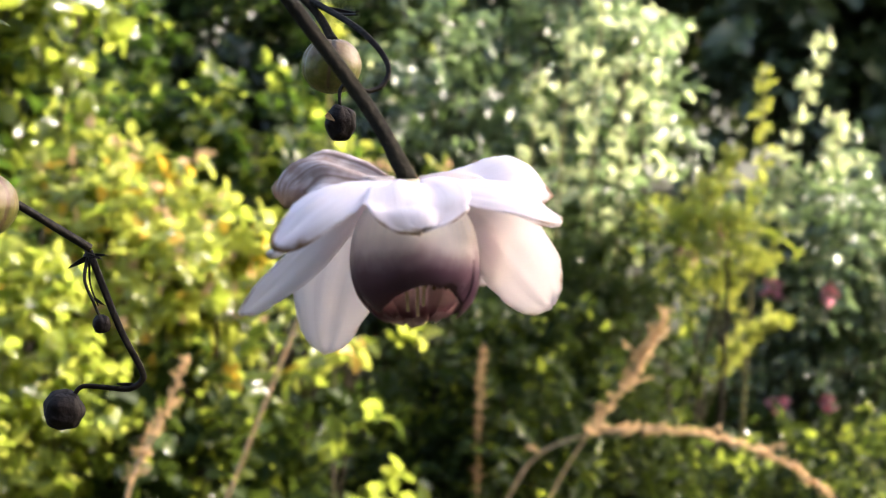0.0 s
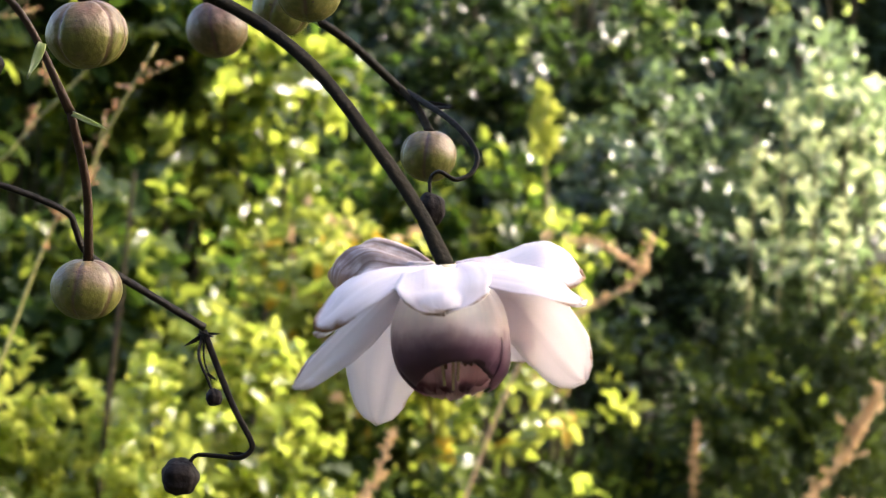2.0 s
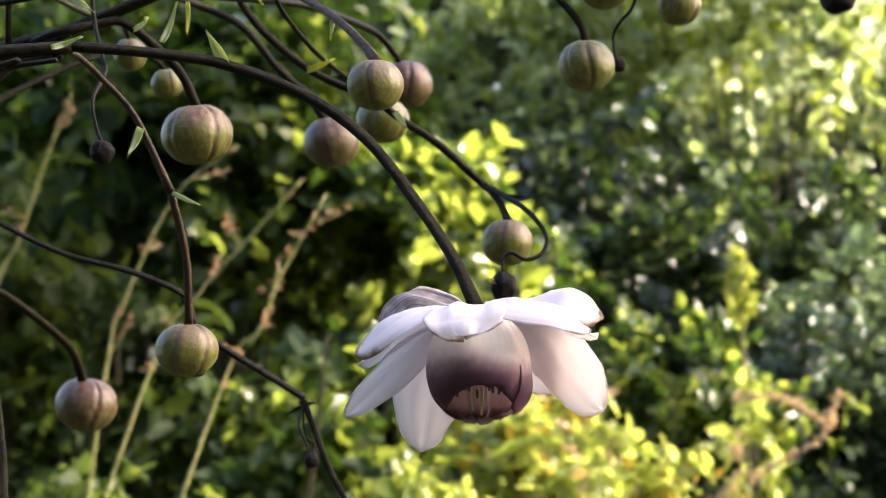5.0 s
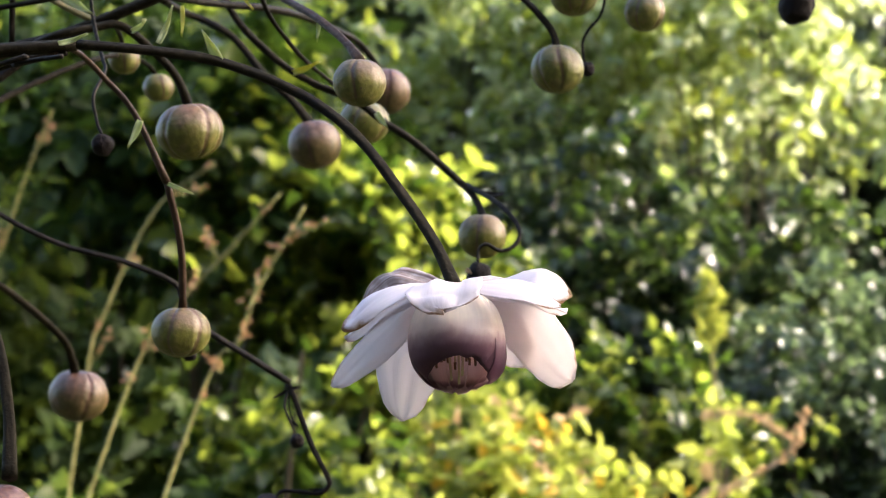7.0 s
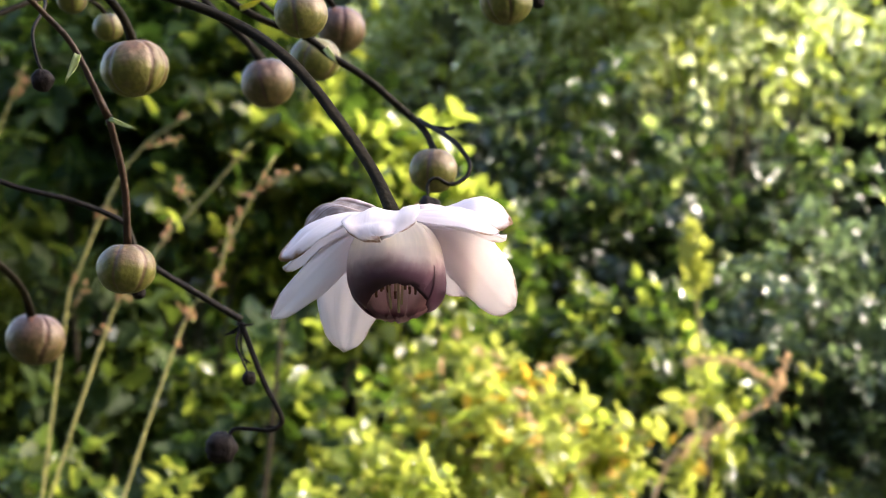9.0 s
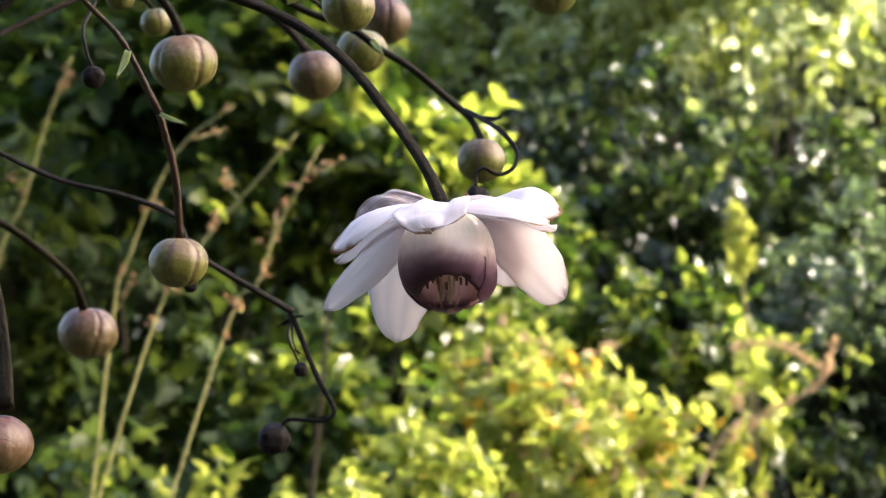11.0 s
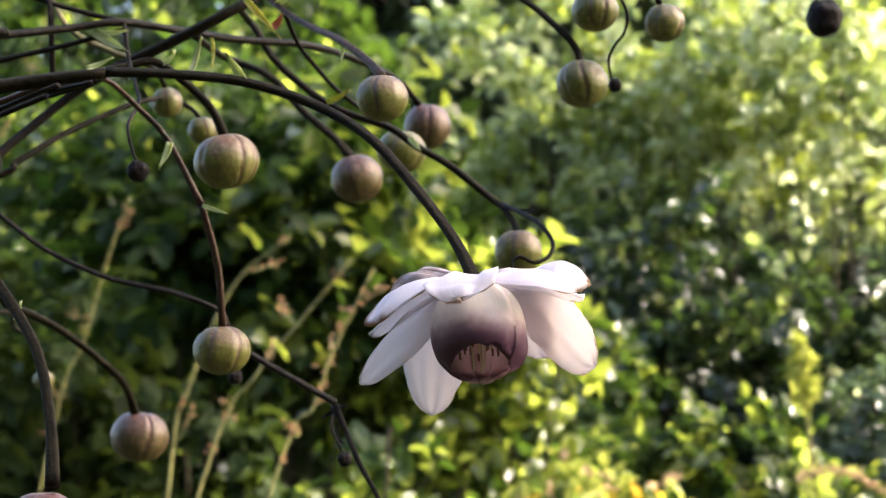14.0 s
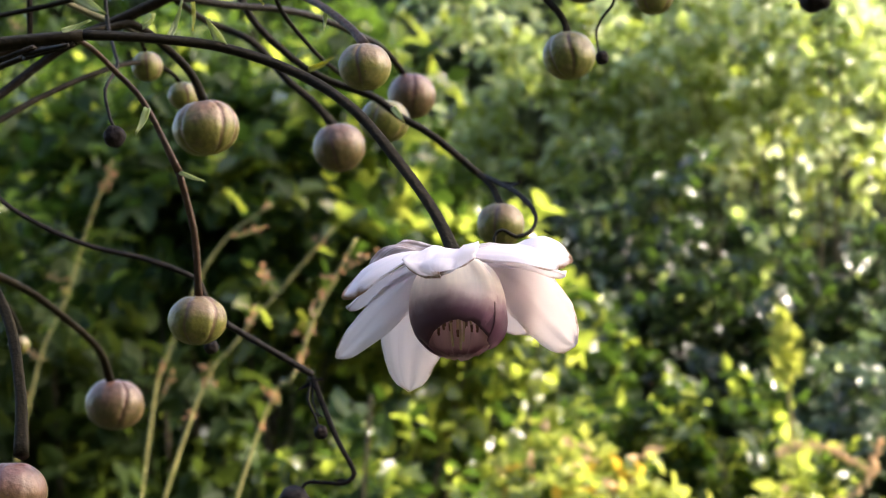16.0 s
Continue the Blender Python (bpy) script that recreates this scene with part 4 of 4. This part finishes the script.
stem(plant, [(-0.215, 0.012, 0.7623), (-0.0917, 0.01, 0.7923), (-0.0819, 0.01, 0.7935), (-0.0722, 0.008, 0.7934)], 0.0007, 0.00056, STEM_RED)
stem(plant, [(-0.215, 0.012, 0.7608), (-0.0941, 0.014, 0.7908), (-0.0823, 0.012, 0.7926), (-0.0706, 0.008, 0.7933)], 0.0006, 0.00048, STEM)
stem(plant, [(-0.215, 0.012, 0.7598), (-0.0882, 0.004, 0.7898), (-0.0783, 0.004, 0.7915), (-0.0685, 0.002, 0.7918)], 0.0005, 0.0004, STEM_BLACK)

# buds
def bud(at, diameter, mat, seams, turn, tilt=(0, 0), tall=0.9, depth=0.11, name="bud", label="", rough=0.02):
    """A round bud of several closed segments with grooves between them and a dimple at the stalk."""
    bm = bmesh.new()
    rows, cols = 26, 84
    uv = bm.loops.layers.uv.new("uv")
    uvs = {}
    r = diameter / 2
    rng = random.Random(int(turn * 100 + diameter * 1e6))
    seam_at = [turn + (k + rng.uniform(-0.28, 0.28)) * math.tau / seams for k in range(seams)]
    lean = rng.uniform(-0.25, 0.25)
    grid = []
    for i in range(rows + 1):
        th = math.pi * i / rows
        row = []
        for j in range(cols):
            ph = math.tau * j / cols
            here = ph + lean * math.sin(th) * math.cos(th)
            gaps = [(here - at_ + math.pi) % math.tau - math.pi for at_ in seam_at]
            gap = min(gaps, key=abs)
            d = 1 - min(1.0, abs(gap) * r / 0.0012)                       # 1 at a seam
            over = (1 - min(1.0, gap * r / 0.0030)) if gap > 0 else 0.0     # one segment laps over the next
            wide = max(0.0, math.sin(th)) ** 0.6
            rr = r * (1 - 0.65 * depth * d ** 2 * wide + 0.035 * over * wide + rough * noise.noise(Vector((1.6 * math.sin(th) * math.cos(ph), 1.6 * math.sin(th) * math.sin(ph), 2 * math.cos(th) + 9 * turn))))
            rr *= 1 + 0.012 * noise.noise(Vector((5 * math.cos(ph), 5 * math.sin(ph), 3 * math.cos(th) + turn)))
            z = tall * rr * math.cos(th)
            if th < 0.5:
                z -= 0.10 * r * (1 - th / 0.5) ** 2
            out = rr * max(0.0, math.sin(th)) ** 0.92
            v = bm.verts.new((out * math.cos(ph), out * math.sin(ph), z))
            uvs[v] = (d * min(1.0, math.sin(th) * 1.6), th / math.pi)
            row.append(v)
        grid.append(row)
    for i in range(rows):
        for j in range(cols):
            f = bm.faces.new((grid[i][j], grid[i + 1][j], grid[i + 1][(j + 1) % cols], grid[i][(j + 1) % cols]))
            for loop in f.loops:
                loop[uv].uv = uvs[loop.vert]
    bmesh.ops.remove_doubles(bm, verts=bm.verts, dist=r * 0.002)
    bmesh.ops.rotate(bm, verts=bm.verts, cent=(0, 0, 0), matrix=Euler((radians(tilt[0]), radians(tilt[1]), 0)).to_matrix())
    return part(name, bm, mat, plant, at, label)


bud((-0.0701, 0.0647, 0.7849), 0.0137, BUD, 6, 0.3, (4, -3), 0.86, label="green bud flushed with pink, with dark seams")
bud((-0.0670, 0.1405, 0.7889), 0.0133, BUD_PINK_SHADED, 3, 0.9, (5, -6), 0.92, 0.03, label="dull pink bud")
bud((-0.0259, 0.0392, 0.7891), 0.0100, BUD, 3, 5.05, (0, 4), 0.90, 0.16, label="green bud with a deep pink-edged seam")
bud((-0.0565, 0.1717, 0.8053), 0.0128, BUD_PINK_SHADED, 3, 5.2, (0, 5), 0.95, label="pink bud half behind a green one")
bud((-0.0481, 0.1198, 0.7912), 0.0119, BUD_GREEN, 4, 0.1, (0, 12), 0.85, label="green bud with dark seams")
bud((-0.0162, 0.0986, 0.7622), 0.0105, BUD, 4, 0.15, (0, 3), 0.93, label="green bud with a pink crown")
bud((-0.0634, 0.0402, 0.7435), 0.0113, BUD, 4, 4.6, (0, 2), 0.86, label="green bud with a pink crown")
bud((-0.1318, 0.1397, 0.7282), 0.0150, BUD_PINK_SHADED, 4, 0.4, (0, 8), 0.88, label="pinkish bud with dark seams")
bud((-0.0736, -0.0155, 0.7150), 0.0122, BUD_PINK_SHADED, 3, 4.9, (0, 4), 0.80, label="large dull pink bud with a dark seam")
bud((0.0025, 0.0939, 0.7970), 0.0114, BUD_GREEN, 4, 0.55, (0, 0), 0.92, label="green bud")
bud((0.0066, 0.0950, 0.8129), 0.0102, BUD_GREEN, 6, 0.3, (0, 0), 0.90, label="green bud")
bud((0.0215, 0.0953, 0.8081), 0.0087, BUD_GREEN, 5, 0.8, (0, 0), 0.95, label="small green bud")
bud((-0.1015, 0.1045, 0.8076), 0.0073, BUD_GREEN, 5, 0.1, (0, 0), 0.98, 0.02, label="small smooth green bud")
bud((-0.1003, 0.1217, 0.8029), 0.0074, BUD_GREEN, 5, 0.1, (0, 0), 0.92, 0.02, label="small smooth green bud")
bud((-0.1888, 0.1935, 0.7474), 0.0060, BUD_GREEN, 5, 0.1, (0, 0), 0.95, 0.02, label="small pale green bud")
for at, d, tall in (((-0.0727, 0.0271, 0.7789), 0.0043, 0.98), ((-0.0603, 0.0784, 0.7052), 0.0068, 1.0), ((-0.0538, 0.0798, 0.7196), 0.0031, 1.05), ((-0.0138, 0.0830, 0.7530), 0.0053, 1.15),
                    ((-0.0721, 0.0662, 0.7389), 0.0031, 1.0), ((0.0060, 0.1139, 0.7994), 0.0031, 1.1), ((0.0506, 0.1712, 0.8199), 0.0090, 1.05), ((-0.0442, 0.1000, 0.8250), 0.0040, 1.25)):
    bud(at, d, DARK, 4, 0.3 + d * 100, (8, 5), tall, 0.06, "withered_bud", "withered black bud", 0.12)


# bracts
def bract(a, b, width, mat, curl=0.15, label=""):
    a, b = Vector(a), Vector(b)
    bm = bmesh.new()
    ahead = b - a
    n = ahead.length
    side = ahead.cross(Vector((0.2, -1, 0.1))).normalized()
    top = side.cross(ahead).normalized()
    rows = []
    for i in range(7):
        t = i / 6
        w = width * (0.35 + 0.65 * math.sin(math.pi * min(1.0, 0.15 + 0.95 * t)) ** 0.9) * (1.0 - t) ** 0.55
        mid = ahead * t - top * curl * n * math.sin(math.pi * t)
        rows.append([bm.verts.new(mid + side * w * s * 0.5 + top * width * 0.25 * abs(s)) for s in (-1, -0.5, 0, 0.5, 1)])
    for r0, r1 in zip(rows, rows[1:]):
        for j in range(4):
            bm.faces.new((r0[j], r0[j + 1], r1[j + 1], r1[j]))
    bm.normal_update()
    bmesh.ops.solidify(bm, geom=bm.faces[:], thickness=0.00015)
    return part("bract", bm, mat, plant, a, label)


bract((-0.0614, 0.0310, 0.7713), (-0.0559, 0.0290, 0.7691), 0.0009, BRACT)
bract((-0.0457, 0.0180, 0.7914), (-0.0480, 0.0160, 0.7969), 0.0022, BRACT)
bract((-0.0599, 0.0150, 0.7814), (-0.0615, 0.0130, 0.7767), 0.0016, BRACT)
bract((-0.0605, 0.0580, 0.8176), (-0.0547, 0.0620, 0.8090), 0.0017, BRACT_YELLOW, label="yellow-green bract")
bract((-0.0676, 0.0900, 0.8179), (-0.0644, 0.0900, 0.8214), 0.0022, BRACT_RED, label="orange-red bract")
bract((-0.0582, 0.0700, 0.8184), (-0.0527, 0.0660, 0.8207), 0.0018, BRACT)
bract((-0.0365, 0.0490, 0.8038), (-0.0364, 0.0470, 0.7992), 0.0009, BRACT)
bract((-0.0544, 0.0870, 0.7990), (-0.0482, 0.0850, 0.8007), 0.0015, BRACT_YELLOW, label="yellow-green bract")
bract((-0.0390, 0.0980, 0.7904), (-0.0362, 0.0960, 0.7870), 0.0016, BRACT)
bract((-0.0927, 0.0500, 0.8139), (-0.0824, 0.0450, 0.8073), 0.0026, BRACT)
bract((-0.0901, 0.0500, 0.8128), (-0.0836, 0.0480, 0.8122), 0.0012, BRACT)
bract((-0.0653, -0.0060, 0.7926), (-0.0611, -0.0040, 0.7943), 0.0011, BRACT)
bract((-0.0663, 0.0400, 0.7995), (-0.0640, 0.0420, 0.8070), 0.0014, BRACT)
bract((-0.0652, 0.0500, 0.8083), (-0.0647, 0.0480, 0.8023), 0.0009, BRACT_YELLOW)
bract((-0.0924, 0.0120, 0.7513), (-0.0900, 0.0100, 0.7543), 0.0010, BRACT)
bract((-0.0569, 0.0833, 0.7307), (-0.0533, 0.0820, 0.7309), 0.0006, STEM_BLACK)
bract((-0.0566, 0.0833, 0.7303), (-0.0581, 0.0830, 0.7295), 0.0004, STEM_BLACK)
bract((-0.0717, 0.0400, 0.8022), (-0.0673, 0.0350, 0.8034), 0.0012, BRACT)


bract((-0.0569, 0.0832, 0.7310), (-0.0537, 0.0800, 0.7306), 0.0011, STEM_BLACK, -0.3)
bract((-0.0566, 0.0832, 0.7303), (-0.0594, 0.0820, 0.7288), 0.0009, STEM_BLACK, 0.2)
bract((-0.0552, 0.0806, 0.7238), (-0.0536, 0.0800, 0.7229), 0.0005, STEM_BLACK)
bract((-0.0486, 0.0802, 0.7089), (-0.0512, 0.0796, 0.7094), 0.0009, STEM_BLACK, 0.25)
bract((-0.0170, 0.1045, 0.7722), (-0.0118, 0.1000, 0.7717), 0.0008, STEM_BLACK, 0.3)
bract((-0.0160, 0.0808, 0.7545), (-0.0148, 0.0804, 0.7536), 0.0010, PLUME, 0.2, "dry brown flake on a withered bud")


# the flower
FLOWER = Vector((0.0003, 0.0, 0.7495))
bm = bmesh.new()
tube(bm, [Vector((-0.0011, 0.0045, 0.0006)), Vector((-0.0011, 0.0045, -0.0006)), Vector((-0.0010, 0.0042, -0.0022)), Vector((-0.0009, 0.0040, -0.0035))], 0.0012, 0.0022, 14)
flower = part("flower", bm, FILAMENT, plant, FLOWER, "white nodding flower with a purple cup")


def sepal(line, width, facing, cup=0.12, mat=None, blunt=2.4, wave=0.04, seed=0, label="", skew=0.0, roll=0.0):
    """A broad sepal along a line of points (in mm from the flower's base), hollow towards facing; blunt: how square its end is;
    skew: how far one edge runs on beyond the other at the end; roll: how far the edges curl back."""
    bm = bmesh.new()
    uv = bm.loops.layers.uv.new("uv")
    rows, cols, w = 30, 18, width * 0.001
    joint = Vector((-1.1, 4.5, 0))
    bent = [Vector(p) + joint * (1.0, 0.5, 0.0, 0.0, 0.0)[k] for k, p in enumerate(line)]
    path = spline([p * 0.001 for p in bent], rows // (len(line) - 1))
    rows = len(path) - 1
    rows_len = sum((b - a).length for a, b in zip(path, path[1:]))
    face_to = Vector(facing).normalized()
    grid, uvs = [], {}
    for i, mid in enumerate(path):
        t = i / rows
        ahead = (path[min(i + 1, rows)] - path[max(i - 1, 0)]).normalized()
        side = ahead.cross(face_to).normalized()
        top = side.cross(ahead).normalized()
        body = 0.30 + 0.70 * math.sin(0.5 * math.pi * min(1.0, t / 0.6))
        close = math.sqrt(max(0.0, 1 - (max(0.0, t - 0.5) / 0.5) ** blunt))
        half = 0.5 * w * max(body * close, 0.02)
        row = []
        for j in range(cols + 1):
            s = j / cols * 2 - 1
            lap = half / (0.5 * w)
            rise = cup * w * s * s * (0.4 + 0.6 * t) * lap - roll * w * abs(s) ** 5 * lap
            ripple = wave * w * noise.noise(Vector((s * 1.6, t * 3.0, seed * 7.3))) * (0.3 + t)
            ripple += 0.35 * wave * w * noise.noise(Vector((s * 5.0, t * 1.6, seed * 2.9))) * (0.4 + 0.6 * t)
            fine = 0.006 * w * math.sin(s * 11 + seed + 1.5 * t) * (1 - 0.5 * t)
            edge = 1 + 0.07 * noise.noise(Vector((t * 9, s * 2, seed * 3.1))) + 0.045 * noise.noise(Vector((t * 31, s * 2, seed * 1.7)))
            run_on = ahead * skew * w * s * t ** 3 * lap
            v = bm.verts.new(mid + side * half * s * edge + top * (rise + ripple + fine) + run_on)
            near = min((1 - t) * rows_len, (1 - abs(s)) * half + 0.008 * max(0.0, 0.86 - t))
            uvs[v] = (j / cols, 1 - min(1.0, near / 0.006))
            row.append(v)
        grid.append(row)
    for i in range(rows):
        for j in range(cols):
            f = bm.faces.new((grid[i][j], grid[i][j + 1], grid[i + 1][j + 1], grid[i + 1][j]))
            for loop in f.loops:
                loop[uv].uv = uvs[loop.vert]
    bm.normal_update()
    bmesh.ops.solidify(bm, geom=bm.faces[:], thickness=0.00022)
    return part("sepal", bm, mat or SEPAL, flower, FLOWER, label)


# lower, drooping ring, seen from inside
sepal([(0.5, 1, -0.5), (6, 6, -2.5), (12.0, 9.5, -8.8), (16.9, 10.2, -16.2)], 11.8, (-0.5, -1, -0.3), 0.10, SEPAL_LOW, 3.0, seed=1, skew=0.16)
sepal([(-1, 2, -0.5), (-6.5, 8, -4), (-10.6, 9.5, -12.5), (-11.9, 9.2, -22.2)], 12.0, (0.2, -1, -0.2), 0.08, SEPAL_LOW, 1.9, seed=2)
sepal([(-1, 1, -0.5), (-8, 3, -3.2), (-15, 3, -9.2), (-21.9, 1.8, -15.9)], 7.6, (0.5, -0.6, -0.6), 0.22, SEPAL_LOW, 1.8, 0.08, seed=3)
sepal([(1, 2, -0.5), (4, 8, -3), (6.5, 12, -8), (8, 13, -14)], 10.0, (0.0, -1, -0.4), 0.10, SEPAL_LOW, 2.4, seed=4)
sepal([(-1, 0, -0.4), (-7, -0.5, -1.6), (-13.0, -1.5, -4.4), (-17.8, -2.5, -8.3)], 6.0, (0.4, -0.2, -0.9), 0.16, SEPAL_LOW, 1.9, 0.07, seed=12)
sepal([(1, 1, -0.6), (8, 2, -1.6), (13, 3, -2.9), (17.4, 3.6, -4.9)], 6.0, (-0.3, -0.2, -0.9), 0.16, SEPAL_LOW, 2.0, 0.07, seed=13)
# upper, spreading ring
sepal([(1, -0.5, 0), (6, -3, -0.3), (11.8, -2, -1.1), (17.2, -0.8, -4.0)], 6.8, (-0.2, 0.45, -0.9), 0.14, SEPAL_EDGE, 2.0, 0.07, seed=5, roll=0.05)
sepal([(1, 3, -0.8), (7, 8, -0.3), (12, 11, 1.1), (16.8, 12.3, -2.4)], 10.5, (0.0, 0.45, -0.85), 0.16, SEPAL_TIP, 3.0, seed=6, label="white sepal with a crumpled brown tip")
sepal([(-1, -1, 0.2), (-6, -4, 0.2), (-12.0, -6.3, -2.0), (-16.8, -8, -6.5)], 9.0, (0.3, 0.45, -0.85), 0.14, SEPAL_RIM, 2.0, 0.07, seed=7, label="white sepal with a withered brown tip", roll=0.05)
sepal([(0, -1, 0.0), (0.0, -5, 0.5), (0.2, -9, -0.9), (0.6, -11.0, -4.2)], 12.2, (0.08, 0.5, -1), 0.07, SEPAL_EDGE, 3.2, 0.12, seed=8, roll=0.04)
sepal([(-3, 3, -0.4), (-8, 6, 0.7), (-12.5, 8, 1.6), (-15.6, 8, 0.0), (-16.4, 7.6, -3.2)], 9.6, (0.1, 0.45, -0.88), 0.26, SEPAL_OLD, 2.6, 0.14, seed=9, label="fading brownish curled sepal", roll=0.08)


# the cup of overlapping petals
CUP_TILT = Euler((radians(-11), radians(-2), 0)).to_matrix()
CUP_AT = FLOWER + Vector((-0.0008, 0.0034, -0.0010))


def cup_radius(depth):
    """Radius of the globe-shaped cup in mm at a depth below its base in mm."""
    rs = (3.4, 5.7, 6.9, 7.5, 7.8, 7.8, 7.5, 6.75, 5.2, 3.0)
    k = min(max(depth / 16.6, 0.0), 0.9999) * 9
    i = int(k)
    f = k - i
    a, b, c, d = (rs[min(max(i + o, 0), 9)] for o in (-1, 0, 1, 2))
    return 0.5 * (2 * b + (c - a) * f + (2 * a - 5 * b + 4 * c - d) * f * f + (3 * b - a - 3 * c + d) * f ** 3)


MOUTH_TURN = -0.26     # the arch faces a little to one side


def mouth(ph):
    """Depth of the rim in mm: an arch at the front, long at the back."""
    front = -math.sin(ph + MOUTH_TURN)
    return 15.0 + 1.4 * max(0.0, -front) - 3.2 * max(0.0, front) ** 2.6


def smooth_step(v):
    v = min(1.0, max(0.0, v))
    return v * v * (3 - 2 * v)


def cup_petal(turn, spread, layer, seed, shorter=0.0, mat=None, flap=False):
    bm = bmesh.new()
    uv = bm.loops.layers.uv.new("uv")
    rows, cols = 22, 12
    grid, uvs = [], {}
    for i in range(rows + 1):
        t = i / rows
        row = []
        for j in range(cols + 1):
            s = j / cols * 2 - 1
            ph = turn + spread * s * (0.8 + 0.2 * math.sin(math.pi * min(1, t * 1.05)))
            full = mouth(ph) - shorter - 0.55 * s * s + (0.9 if layer == 5 else 0.45) * noise.noise(Vector((s * (7 if layer == 5 else 3), seed * 2.2, 0)))
            depth = full * t
            lie = layer
            if flap:
                lie = 2.6 + (layer - 2.6) * smooth_step((t - 0.5) / 0.3)
            elif layer == 5:
                lie = layer - 2.2 * smooth_step((abs(s) - 0.78) / 0.22)
            r = cup_radius(depth) + 0.05 * lie + (0.02 if flap else 0.07) * noise.noise(Vector((s * 1.2, t * 2, seed * 5.1)))
            if flap:
                r += 0.8 * smooth_step((t - 0.5) / 0.5) * (0.5 + 0.5 * s)
            r -= 0.5 * max(0.0, t - 0.85) / 0.15 * max(0.0, -math.sin(ph))
            v = bm.verts.new(CUP_TILT @ Vector((r * math.cos(ph), r * math.sin(ph), -depth)) * 0.001)
            uvs[v] = (j / cols, min(1.0, depth / 16.4 + 0.12 * max(0.0, t - 0.94)))
            row.append(v)
        grid.append(row)
    for i in range(rows):
        for j in range(cols):
            f = bm.faces.new((grid[i][j], grid[i + 1][j], grid[i + 1][j + 1], grid[i][j + 1]))
            for loop in f.loops:
                loop[uv].uv = uvs[loop.vert]
    bm.normal_update()
    bmesh.ops.solidify(bm, geom=bm.faces[:], thickness=0.00005)
    part("petal", bm, mat or CUP, flower, CUP_AT)


# first three, outer back petals: coloured pale instead of purple so the mouth glows
for k, (turn, spread, layer) in enumerate([(0.80, 0.55, 0), (1.57, 0.55, 2), (2.35, 0.55, 0), (3.0, 0.60, 2), (0.05, 0.60, 2), (-0.65, 0.6, 2), (-1.62, 1.27, 5)]):
    cup_petal(turn, spread, layer, k, 0.0, CUP_INSIDE if k < 3 else CUP)
cup_petal(-0.04, 0.43, 5.6, 11, -0.5, flap=True)
for k in range(6):
    cup_petal(0.25 + k * 0.52, 0.30, -9.0 - 3 * (k % 2), 20 + k, 1.0, CUP_INSIDE)

# styles and stamens
def filament(p0, p1, p2, r0, r1, mat, name):
    bm = bmesh.new()
    tube(bm, spline([CUP_TILT @ Vector(p) * 0.001 for p in (p0, p1, p2)], 4), r0, r1, 7)
    part(name, bm, mat, flower, CUP_AT)


for k, (x, y, drop) in enumerate([(-0.9, -0.3, -14.6), (0.2, 0.2, -15.2), (0.9, -0.5, -14.0)]):
    filament((x * 0.5, y * 0.5, -3), (x * 1.3, y, -9), (x, y, drop), 0.00026, 0.0002, FILAMENT, "style")
for k in range(20):
    ph = k * math.tau / 20
    c, d = math.cos(ph), math.sin(ph)
    low = -10.2 - 0.8 * math.sin(k * 2.3)
    filament((1.2 * c, 1.2 * d, -2.5), (2.9 * c, 2.9 * d, -7.5), (3.9 * c, 3.9 * d, low), 0.0002, 0.0002, FILAMENT, "stamen")
    filament((3.9 * c, 3.9 * d, low), (4.0 * c, 4.0 * d, low - 0.6), (3.9 * c, 3.9 * d, low - 1.2), 0.00026, 0.0002, ANTHER, "anther")
